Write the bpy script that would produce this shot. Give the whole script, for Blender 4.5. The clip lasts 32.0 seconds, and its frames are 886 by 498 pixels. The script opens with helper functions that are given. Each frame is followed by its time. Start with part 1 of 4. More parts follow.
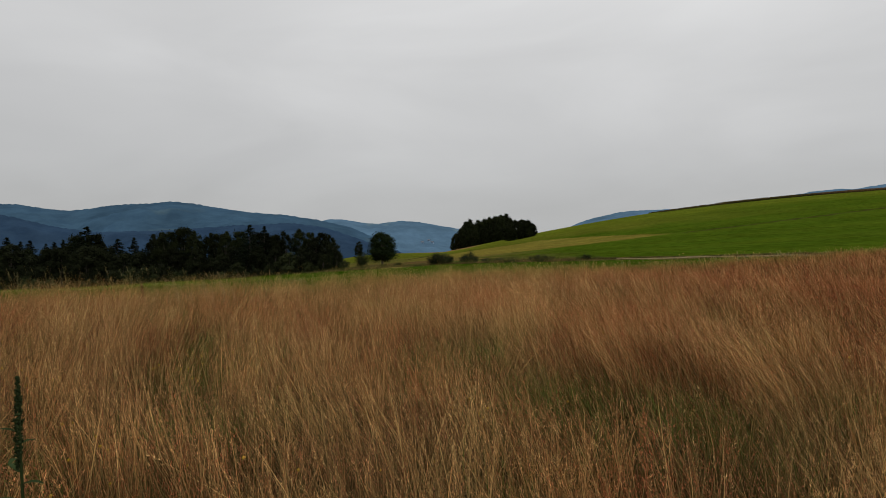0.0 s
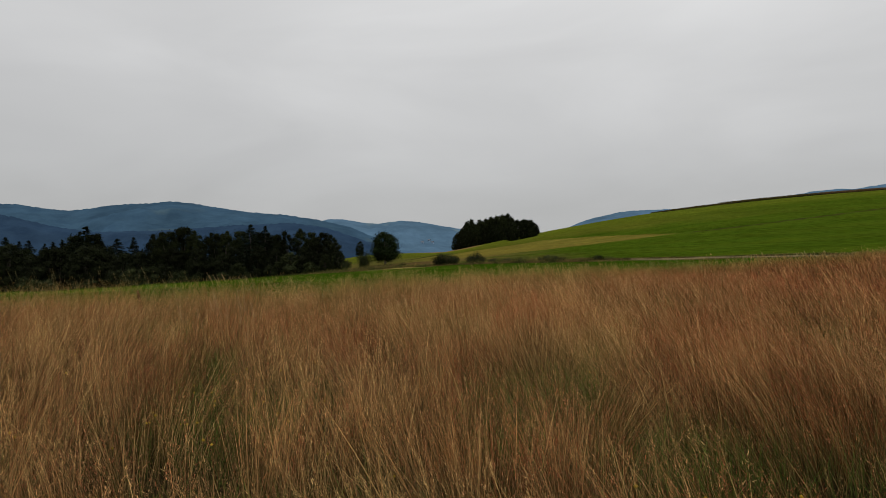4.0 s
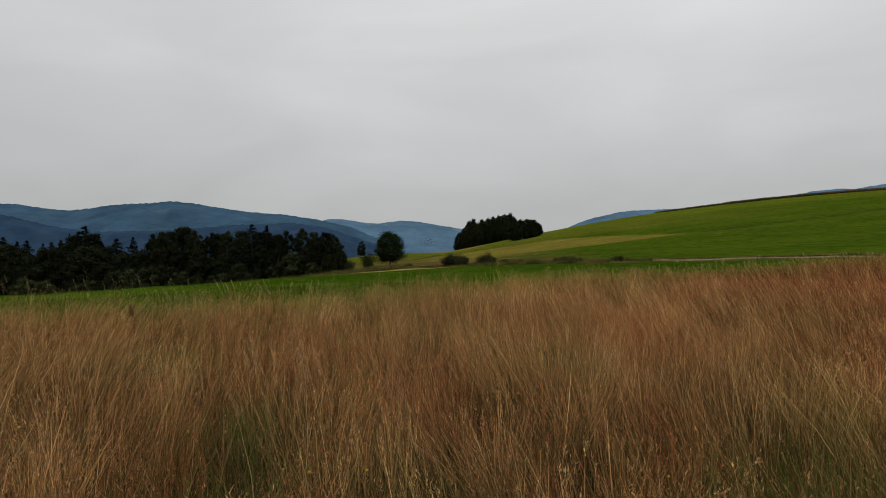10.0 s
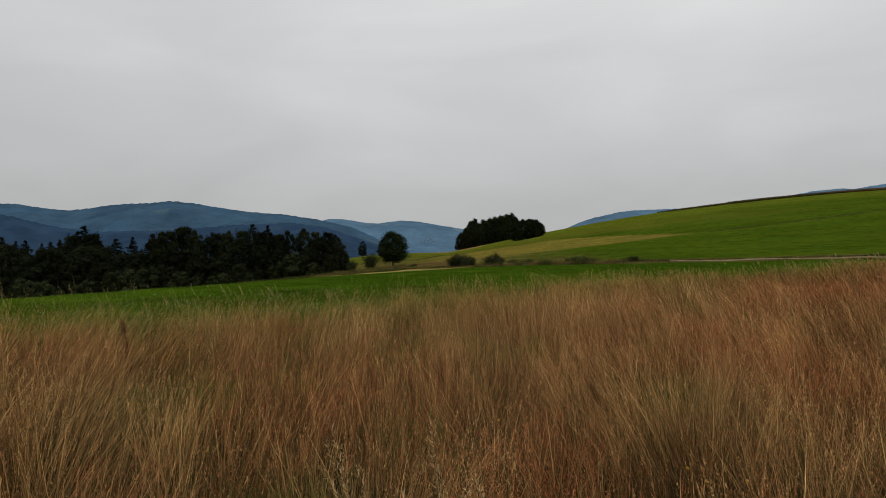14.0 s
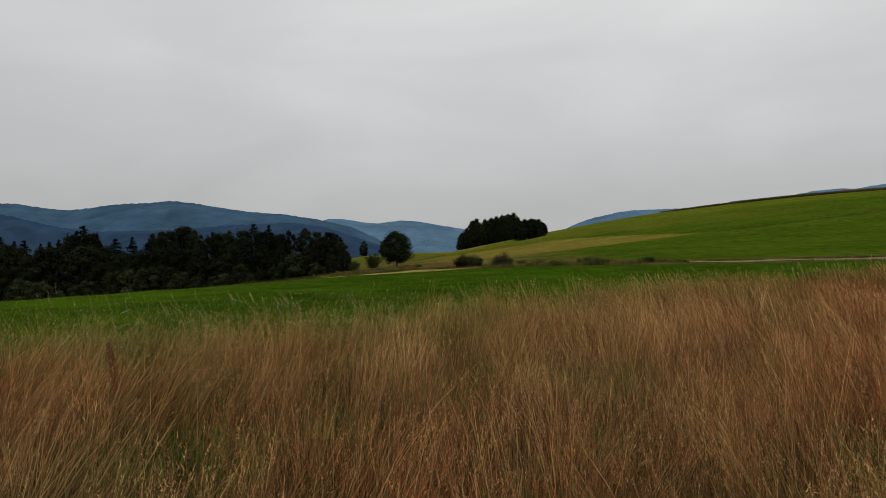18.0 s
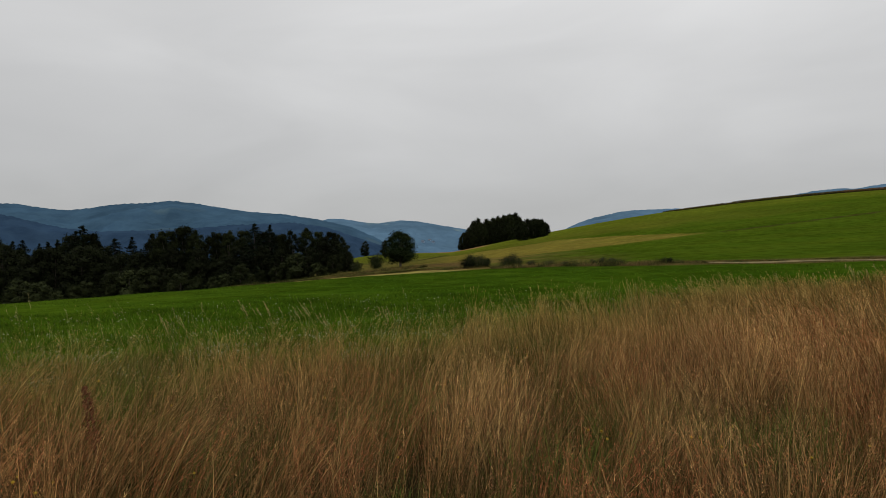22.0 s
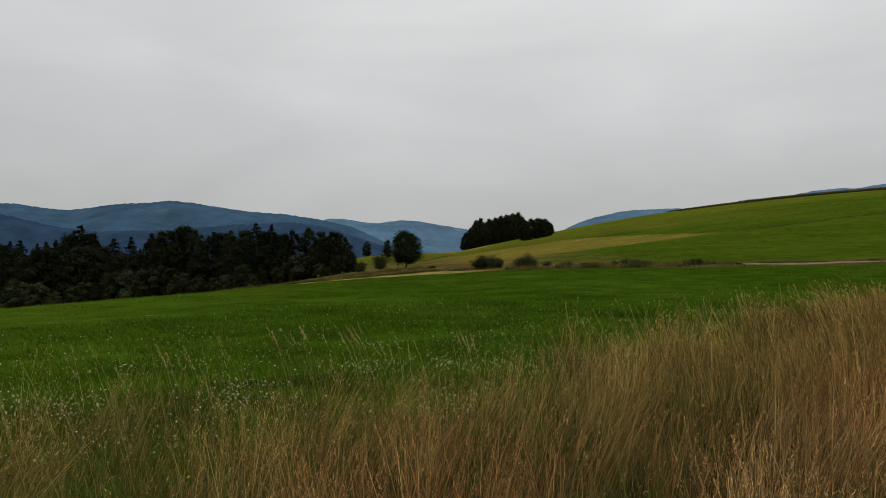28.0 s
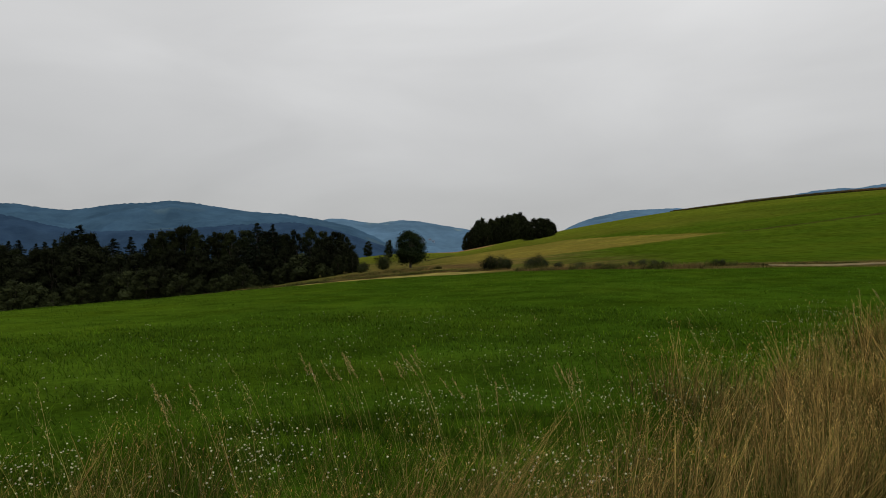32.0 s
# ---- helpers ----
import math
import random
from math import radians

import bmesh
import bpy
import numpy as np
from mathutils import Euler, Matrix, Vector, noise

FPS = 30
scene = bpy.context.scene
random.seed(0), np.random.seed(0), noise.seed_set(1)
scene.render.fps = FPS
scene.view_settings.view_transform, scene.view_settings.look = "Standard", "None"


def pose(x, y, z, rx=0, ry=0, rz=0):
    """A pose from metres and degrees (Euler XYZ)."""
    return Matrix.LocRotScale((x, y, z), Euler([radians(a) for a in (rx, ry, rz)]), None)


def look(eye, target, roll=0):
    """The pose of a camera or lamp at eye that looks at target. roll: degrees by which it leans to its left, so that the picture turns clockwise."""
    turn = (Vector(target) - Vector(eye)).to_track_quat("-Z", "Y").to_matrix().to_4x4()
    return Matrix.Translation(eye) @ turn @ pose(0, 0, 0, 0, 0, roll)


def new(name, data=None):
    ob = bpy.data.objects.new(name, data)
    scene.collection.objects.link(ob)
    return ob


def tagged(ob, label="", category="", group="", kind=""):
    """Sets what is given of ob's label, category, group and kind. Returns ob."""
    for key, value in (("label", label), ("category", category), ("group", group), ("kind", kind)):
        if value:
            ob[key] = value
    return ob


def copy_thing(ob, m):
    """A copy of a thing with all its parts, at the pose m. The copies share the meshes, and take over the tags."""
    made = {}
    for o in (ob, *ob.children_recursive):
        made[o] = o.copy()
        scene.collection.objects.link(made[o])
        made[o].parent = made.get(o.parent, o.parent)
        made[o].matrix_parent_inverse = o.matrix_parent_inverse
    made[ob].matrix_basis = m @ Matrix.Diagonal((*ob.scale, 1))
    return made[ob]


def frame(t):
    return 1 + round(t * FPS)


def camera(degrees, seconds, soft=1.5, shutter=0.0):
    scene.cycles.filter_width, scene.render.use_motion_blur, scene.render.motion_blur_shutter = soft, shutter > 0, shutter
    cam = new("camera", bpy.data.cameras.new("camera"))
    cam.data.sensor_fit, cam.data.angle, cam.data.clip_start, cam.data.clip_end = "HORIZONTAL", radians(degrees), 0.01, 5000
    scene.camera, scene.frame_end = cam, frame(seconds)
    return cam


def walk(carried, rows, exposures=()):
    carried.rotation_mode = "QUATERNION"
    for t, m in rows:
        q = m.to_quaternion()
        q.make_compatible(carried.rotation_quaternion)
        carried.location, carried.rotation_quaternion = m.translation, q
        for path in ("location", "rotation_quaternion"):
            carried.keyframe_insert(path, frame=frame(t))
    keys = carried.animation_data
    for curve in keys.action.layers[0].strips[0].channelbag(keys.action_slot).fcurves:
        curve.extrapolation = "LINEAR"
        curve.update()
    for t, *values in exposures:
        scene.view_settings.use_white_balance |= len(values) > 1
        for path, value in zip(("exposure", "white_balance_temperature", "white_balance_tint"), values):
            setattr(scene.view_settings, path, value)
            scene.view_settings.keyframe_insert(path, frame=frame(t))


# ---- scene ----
# Camera: level flight over the meadow at an even pace, looking the same way all along.
EYE_Z = 2.15
RUN_X, RUN_Y = -7.86, 18.0
cam = camera(70, 32.0, soft=0.9)


def eye_at(t):
    s = t / 32.0
    u = s - 0.0665 * s * (1 - s)
    return (RUN_X * u, RUN_Y * u, EYE_Z)


def view_at(t):
    s = t / 32.0
    x, y, z = eye_at(t)
    return pose(x, y, z, 90 - 1.023 - 0.057 * s, 0, -0.035 * s)


walk(cam, [(0.5 * i, view_at(0.5 * i)) for i in range(65)], [(0.0, 0.0), (19.0, 0.0), (24.0, 0.04), (32.0, 0.04)])

# World: closed, bright overcast with soft cloud structure over a faint clear-sky base.
world = bpy.data.worlds.new("overcast_sky")
scene.world = world
world.use_nodes = True
wt = world.node_tree
wt.nodes.clear()


def wnode(kind, **kw):
    n = wt.nodes.new(kind)
    for k, v in kw.items():
        if k == "noise_dim":
            n.noise_dimensions = v
        elif k == "op":
            n.operation = v
        elif k == "sky":
            n.sky_type = v
    return n


SUN_EL, SUN_ROT = 58, 150
sky = wnode("ShaderNodeTexSky", sky="NISHITA")
sky.sun_disc = False
sky.sun_elevation, sky.sun_rotation = radians(SUN_EL), radians(SUN_ROT)
coords = wnode("ShaderNodeTexCoord")
split = wnode("ShaderNodeSeparateXYZ")
wt.links.new(coords.outputs["Generated"], split.inputs[0])
height = wnode("ShaderNodeValToRGB")
wt.links.new(split.outputs["Z"], height.inputs[0])
ramp = height.color_ramp
ramp.elements[0].position, ramp.elements[0].color = 0.0, (0.472, 0.478, 0.484, 1)
ramp.elements[1].position, ramp.elements[1].color = 1.0, (0.98, 0.98, 0.98, 1)
for p, c in ((0.06, (0.492, 0.494, 0.496, 1)), (0.16, (0.57, 0.57, 0.57, 1)), (0.36, (0.70, 0.70, 0.70, 1))):
    e = ramp.elements.new(p)
    e.color = c
stretch = wnode("ShaderNodeMapping")
stretch.inputs["Scale"].default_value = (1.1, 0.8, 3.4)
stretch.inputs["Rotation"].default_value = (0.0, 0.35, 0.2)
wt.links.new(coords.outputs["Generated"], stretch.inputs[0])
cloud = wnode("ShaderNodeTexNoise")
cloud.inputs["Scale"].default_value = 1.9
cloud.inputs["Detail"].default_value = 5.0
cloud.inputs["Roughness"].default_value = 0.48
cloud.inputs["Distortion"].default_value = 0.5
wt.links.new(stretch.outputs[0], cloud.inputs[0])
span = wnode("ShaderNodeMapRange")
span.inputs["From Min"].default_value, span.inputs["From Max"].default_value = 0.3, 0.7
span.inputs["To Min"].default_value, span.inputs["To Max"].default_value = 0.91, 1.09
wt.links.new(cloud.outputs[0], span.inputs[0])
sideways = wnode("ShaderNodeMath", op="MULTIPLY_ADD")
sideways.inputs[1].default_value, sideways.inputs[2].default_value = 0.10, 0.99
wt.links.new(split.outputs["X"], sideways.inputs[0])
amount = wnode("ShaderNodeMath", op="MULTIPLY")
wt.links.new(span.outputs[0], amount.inputs[0])
wt.links.new(sideways.outputs[0], amount.inputs[1])
thin = wnode("ShaderNodeVectorMath", op="DOT_PRODUCT")
thin.inputs[1].default_value = Vector((0.17, 1.0, 0.42)).normalized()
wt.links.new(coords.outputs["Generated"], thin.inputs[0])
glow = wnode("ShaderNodeMapRange")
glow.interpolation_type = "SMOOTHSTEP"
for key, value in (("From Min", 0.90), ("From Max", 1.0), ("To Min", 1.0), ("To Max", 1.05)):
    glow.inputs[key].default_value = value
wt.links.new(thin.outputs["Value"], glow.inputs[0])
amount_thin = wnode("ShaderNodeMath", op="MULTIPLY")
wt.links.new(amount.outputs[0], amount_thin.inputs[0])
wt.links.new(glow.outputs[0], amount_thin.inputs[1])
thick = wnode("ShaderNodeVectorMath", op="DOT_PRODUCT")
thick.inputs[1].default_value = Vector((0.19, 1.0, 0.12)).normalized()
wt.links.new(coords.outputs["Generated"], thick.inputs[0])
shade = wnode("ShaderNodeMapRange")
shade.interpolation_type = "SMOOTHSTEP"
for key, value in (("From Min", 0.955), ("From Max", 1.0), ("To Min", 1.0), ("To Max", 0.93)):
    shade.inputs[key].default_value = value
wt.links.new(thick.outputs["Value"], shade.inputs[0])
amount_thick = wnode("ShaderNodeMath", op="MULTIPLY")
wt.links.new(amount_thin.outputs[0], amount_thick.inputs[0])
wt.links.new(shade.outputs[0], amount_thick.inputs[1])
veil = wnode("ShaderNodeVectorMath", op="SCALE")
wt.links.new(height.outputs[0], veil.inputs[0])
wt.links.new(amount_thick.outputs[0], veil.inputs["Scale"])
bg_cloud, bg_sky, both, out = wnode("ShaderNodeBackground"), wnode("ShaderNodeBackground"), wnode("ShaderNodeAddShader"), wnode("ShaderNodeOutputWorld")
wt.links.new(veil.outputs[0], bg_cloud.inputs[0])
bg_cloud.inputs[1].default_value = 0.95
wt.links.new(sky.outputs[0], bg_sky.inputs[0])
bg_sky.inputs[1].default_value = 0.004
wt.links.new(bg_cloud.outputs[0], both.inputs[0])
wt.links.new(bg_sky.outputs[0], both.inputs[1])
wt.links.new(both.outputs[0], out.inputs[0])

sun = new("sun", bpy.data.lights.new("sun", "SUN"))
sun.data.energy, sun.data.angle, sun.data.color = 0.7, radians(25), (1.0, 0.965, 0.9)
az = radians(SUN_ROT)
sun.matrix_world = look((0, 0, 60), (-math.sin(az) * math.cos(radians(SUN_EL)), -math.cos(az) * math.cos(radians(SUN_EL)), 60 - math.sin(radians(SUN_EL))))

# ---------------------------------------------------------------- materials


def material(name, rough=0.8, spec=0.25):
    m = bpy.data.materials.new(name)
    m.use_nodes = True
    b = m.node_tree.nodes["Principled BSDF"]
    b.inputs["Roughness"].default_value = rough
    b.inputs["Specular IOR Level"].default_value = spec
    return m, m.node_tree, b


def add(nt, kind, **settings):
    n = nt.nodes.new(kind)
    for k, v in settings.items():
        n.inputs[k].default_value = v
    return n


def noise_of(nt, vec, scale, detail=4.0, rough=0.55):
    n = add(nt, "ShaderNodeTexNoise", Scale=scale, Detail=detail, Roughness=rough)
    nt.links.new(vec, n.inputs["Vector"])
    return n.outputs[0]


def ranged(nt, value, a, b, lo, hi):
    n = nt.nodes.new("ShaderNodeMapRange")
    for k, v in zip(("From Min", "From Max", "To Min", "To Max"), (a, b, lo, hi)):
        n.inputs[k].default_value = v
    nt.links.new(value, n.inputs[0])
    return n.outputs[0]


def mixed(nt, fac, a, b, blend="MIX"):
    n = nt.nodes.new("ShaderNodeMix")
    n.data_type, n.blend_type = "RGBA", blend
    for sock, v in ((n.inputs[0], fac), (n.inputs[6], a), (n.inputs[7], b)):
        if isinstance(v, (int, float)):
            sock.default_value = v
        elif isinstance(v, tuple):
            sock.default_value = (*v, 1)
        else:
            nt.links.new(v, sock)
    return n.outputs[2]


def times(nt, colour, value):
    n = nt.nodes.new("ShaderNodeVectorMath")
    n.operation = "SCALE"
    nt.links.new(colour, n.inputs[0])
    nt.links.new(value, n.inputs["Scale"])
    return n.outputs[0]


def bump(nt, bsdf, value, strength, distance):
    n = add(nt, "ShaderNodeBump", Strength=strength, Distance=distance)
    nt.links.new(value, n.inputs["Height"])
    nt.links.new(n.outputs[0], bsdf.inputs["Normal"])


def blade_material(name, rough=0.65, spread=0.55, through_light=0.12):
    """Grass: the colour of each plant is stored with it; every blade differs a little."""
    m, nt, b = material(name, rough, 0.05)
    col = nt.nodes.new("ShaderNodeVertexColor")
    col.layer_name = "plant_colour"
    isl = nt.nodes.new("ShaderNodeNewGeometry")
    tone = ranged(nt, isl.outputs["Random Per Island"], 0, 1, 1 - spread, 1 + spread)
    c = times(nt, col.outputs[0], tone)
    nt.links.new(c, b.inputs["Base Color"])
    leak = nt.nodes.new("ShaderNodeBsdfTranslucent")
    nt.links.new(c, leak.inputs[0])
    mix = nt.nodes.new("ShaderNodeMixShader")
    mix.inputs[0].default_value = through_light
    nt.links.new(b.outputs[0], mix.inputs[1])
    nt.links.new(leak.outputs[0], mix.inputs[2])
    nt.links.new(mix.outputs[0], nt.nodes["Material Output"].inputs[0])
    return m


def leaf_material(name, a, b_, spread=0.5):
    m, nt, b = material(name, 0.8, 0.03)
    geo, obj = nt.nodes.new("ShaderNodeNewGeometry"), nt.nodes.new("ShaderNodeObjectInfo")
    c = mixed(nt, geo.outputs["Random Per Island"], a, b_)
    c = times(nt, c, ranged(nt, obj.outputs["Random"], 0, 1, 1 - spread, 1 + spread))
    clump = noise_of(nt, geo.outputs["Position"], 0.35, 3.0)
    c = times(nt, c, ranged(nt, clump, 0.3, 0.7, 0.75, 1.25))
    nt.links.new(c, b.inputs["Base Color"])
    return m


def bark_material(name, a, b_):
    m, nt, b = material(name, 0.9, 0.1)
    geo = nt.nodes.new("ShaderNodeTexCoord")
    s = add(nt, "ShaderNodeMapping", Scale=(6, 6, 1.2))
    nt.links.new(geo.outputs["Object"], s.inputs[0])
    n = noise_of(nt, s.outputs[0], 2.0, 5.0)
    nt.links.new(mixed(nt, ranged(nt, n, 0.3, 0.7, 0, 1), a, b_), b.inputs["Base Color"])
    bump(nt, b, n, 0.6, 0.03)
    return m


def field_material():
    """The ground sheet: the cover of each field is stored with it, broken up by clumps and blades."""
    m, nt, b = material("field_ground", 1.0, 0.0)
    col = nt.nodes.new("ShaderNodeVertexColor")
    col.layer_name = "cover"
    pos = nt.nodes.new("ShaderNodeNewGeometry").outputs["Position"]
    big = noise_of(nt, pos, 0.06, 5.0)
    mid = noise_of(nt, pos, 0.55, 4.0)
    fine = noise_of(nt, pos, 7.0, 4.0, 0.65)
    c = times(nt, col.outputs[0], ranged(nt, big, 0.3, 0.7, 0.84, 1.16))
    c = times(nt, c, ranged(nt, mid, 0.28, 0.72, 0.66, 1.34))
    c = times(nt, c, ranged(nt, fine, 0.2, 0.8, 0.55, 1.45))
    hue = mixed(nt, ranged(nt, noise_of(nt, pos, 0.22, 3.0), 0.45, 0.7, 0, 0.35), c, mixed(nt, 1.0, c, (1.25, 1.0, 0.6), "MULTIPLY"))
    nt.links.new(hue, b.inputs["Base Color"])
    bump(nt, b, fine, 0.9, 0.12)
    return m


def far_forest(name, leaf, haze_glow, patches):
    """Wooded ranges kilometres away: dark woods, the haze before them put on as a glow."""
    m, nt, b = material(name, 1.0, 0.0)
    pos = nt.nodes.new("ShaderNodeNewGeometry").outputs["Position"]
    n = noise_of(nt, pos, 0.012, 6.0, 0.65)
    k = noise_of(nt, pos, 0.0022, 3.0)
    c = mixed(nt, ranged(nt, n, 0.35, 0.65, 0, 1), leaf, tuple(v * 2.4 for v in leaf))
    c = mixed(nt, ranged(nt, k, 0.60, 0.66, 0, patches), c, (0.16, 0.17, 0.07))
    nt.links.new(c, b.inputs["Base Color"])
    # blue haze glows from the slopes; noise adds the shading of their folds
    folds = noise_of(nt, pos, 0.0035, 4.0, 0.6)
    lit = mixed(nt, ranged(nt, n, 0.35, 0.65, 0, 1), haze_glow, tuple(v * 1.14 for v in haze_glow))
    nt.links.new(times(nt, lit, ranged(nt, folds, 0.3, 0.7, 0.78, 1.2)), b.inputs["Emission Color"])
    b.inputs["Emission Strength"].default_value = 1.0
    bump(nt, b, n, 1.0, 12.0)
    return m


MAT_FIELD = field_material()
MAT_TALL = blade_material("dry_meadow_grass", 0.8, 0.70, 0.08)
MAT_GREEN = blade_material("green_sward", 0.9, 0.3, 0.3)
MAT_FLOWER = blade_material("flower_heads", 0.7, 0.3)
MAT_BROAD = leaf_material("broad_leaves", (0.005, 0.007, 0.003), (0.016, 0.020, 0.006))
MAT_YOUNG = leaf_material("young_leaves", (0.008, 0.010, 0.005), (0.017, 0.021, 0.008), 0.45)
MAT_LONE = leaf_material("sunny_leaves", (0.006, 0.011, 0.004), (0.021, 0.032, 0.009), 0.1)
MAT_SHRUB = leaf_material("grey_green_leaves", (0.020, 0.026, 0.009), (0.040, 0.047, 0.016), 0.35)
MAT_THICKET = leaf_material("thicket_leaves", (0.013, 0.017, 0.007), (0.030, 0.036, 0.013), 0.6)
MAT_NEEDLE = leaf_material("spruce_needles", (0.004, 0.007, 0.004), (0.012, 0.017, 0.008), 0.3)
MAT_BARK = bark_material("grey_bark", (0.035, 0.028, 0.022), (0.10, 0.085, 0.07))
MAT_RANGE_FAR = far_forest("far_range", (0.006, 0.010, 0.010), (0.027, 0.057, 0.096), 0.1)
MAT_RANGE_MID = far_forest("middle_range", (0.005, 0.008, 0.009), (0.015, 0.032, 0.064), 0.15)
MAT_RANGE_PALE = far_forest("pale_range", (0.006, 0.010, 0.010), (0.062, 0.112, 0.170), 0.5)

# ---------------------------------------------------------------- the lie of the land


def land(x, y):
    """Height of the ground: level under the meadow, falling off to one side, rising to a hill on the other, then a valley."""
    x, y = np.asarray(x, float), np.asarray(y, float)
    yc = np.maximum(y, 0)
    e1, e2 = 1 - np.exp(-(yc / 110) ** 1.5), 1 - np.exp(-(yc / 260) ** 2)
    xp, xm = np.maximum(x, 0), np.minimum(x, 0)
    xr, xs, xl = 110 * np.tanh(xp / 110), 260 * np.tanh(xp / 260), 160 * np.tanh(xm / 160)
    z = 0.0385 * xr * e1 + 0.196 * xs * e2 + 0.163 * xl * e1 - 0.104 * xl * e2 - 0.7705 * e1 - 7.4171 * e2 - 0.000884 * xl * xl * e1
    z = np.where(z < -14, -14 - 9 * np.tanh((-14 - z) / 9), z)
    past = np.maximum(yc - 400, 0)
    z = z - past * past / (past + 160) * 0.32
    side = np.maximum(np.abs(x) - 420, 0)
    z = z - side * side / (side + 200) * 0.2
    z = z - 0.75 * np.exp(-((x + 1) / 20) ** 2 - ((y - 101) / 22) ** 2)
    z = z + 4.0 * np.exp(-((x + 52) / 38) ** 2 - ((y - 365) / 85) ** 2)
    swell = 0.05 * np.sin(x * 0.31 + 1.3) * np.sin(y * 0.27) + 0.03 * np.sin(x * 0.83 + y * 0.6)
    return np.maximum(z, -140 + 0.01 * swell) + swell


def waves(x, y, seed, size, octaves=3):
    """Smooth pattern from -1 to 1 with features of about the given size."""
    r = np.random.RandomState(seed)
    total, amp, norm = np.zeros(np.shape(x)), 1.0, 0.0
    for o in range(octaves):
        for k in range(4):
            a, f, p = r.uniform(0, 6.283), r.uniform(0.7, 1.4) * 6.283 / size * 2 ** o, r.uniform(0, 6.283)
            total = total + amp * np.sin((x * math.cos(a) + y * math.sin(a)) * f + p + 1.3 * np.sin((y * math.cos(a) - x * math.sin(a)) * f * 0.6 + p * 2))
            norm += amp
        amp *= 0.55
    return np.clip(total / norm * 2.4, -1, 1)


def smooth(a, b, v):
    s = np.clip((v - a) / (b - a), 0, 1)
    return s * s * (3 - 2 * s)


def meadow_edge(x, y):
    """Metres inside the tall meadow (positive) or out on the clover field."""
    return (28.3 + 0.76 * x - y) / 1.256 + 0.35 * smooth(-7.5, -10, x) + 1.1 * waves(x, y, 5, 9.0, 2)


def far_edge(x):
    """The line along which the clover field ends: verge and dirt track."""
    return np.interp(x, [-90, -45, -30, -23, -16, -8, 0, 4, 8, 11, 15, 22, 40, 70, 160], [66, 80, 89, 95, 100, 101, 95, 88.5, 81, 76, 71, 67.5, 64, 56, 30])


def sheet(name, xs, ys, zfun, mat):
    gx, gy = np.meshgrid(xs, ys)
    z = zfun(gx, gy)
    co = np.stack([gx, gy, z], -1).reshape(-1, 3)
    nx, ny = len(xs), len(ys)
    i = (np.arange(ny - 1)[:, None] * nx + np.arange(nx - 1)[None, :]).ravel()
    quads = np.stack([i, i + 1, i + nx + 1, i + nx], -1)
    return raw_mesh(name, co, quads, 4, mat), gx.ravel(), gy.ravel()


def raw_mesh(name, co, faces, corners, mat, colours=None, layer="plant_colour", smooth_faces=True):
    """A mesh object from arrays. faces: rows of corner numbers, all with the same count."""
    me = bpy.data.meshes.new(name)
    co = np.ascontiguousarray(co, np.float32)
    faces = np.ascontiguousarray(faces, np.int32)
    me.vertices.add(len(co))
    me.vertices.foreach_set("co", co.ravel())
    me.loops.add(faces.size)
    me.loops.foreach_set("vertex_index", faces.ravel())
    me.polygons.add(len(faces))
    me.polygons.foreach_set("loop_start", np.arange(0, faces.size, corners, dtype=np.int32))
    me.update(calc_edges=True)
    if smooth_faces:
        me.polygons.foreach_set("use_smooth", np.ones(len(faces), bool))
    if colours is not None:
        at = me.color_attributes.new(layer, "FLOAT_COLOR", "POINT")
        at.data.foreach_set("color", np.ascontiguousarray(np.c_[colours, np.ones(len(co))], np.float32).ravel())
    me.materials.append(mat)
    return new(name, me)


def graded(parts):
    return np.unique(np.concatenate([np.arange(a, b, s) for a, b, s in parts]))


xs = np.r_[-4600, -3200, -2200, -1500, -1000, -700, -520, graded([(-420, -70, 6), (-70, 60, 1.8), (60, 360, 4), (360, 421, 12)]), 520, 700, 1000, 1500, 2200, 3200, 4600]
ys = np.r_[-3000, -1500, -700, -300, -120, graded([(-60, 0, 4), (0, 130, 1.0), (130, 430, 3.5), (430, 520, 9)]), 560, 640, 760, 950, 1250, 1700, 2400, 3200, 4600]
ground, gx, gy = sheet("ground", xs, ys, land, MAT_FIELD)
tagged(ground, "rolling farmland of dry meadow, clover field and mown slopes", "ground", kind="structure")


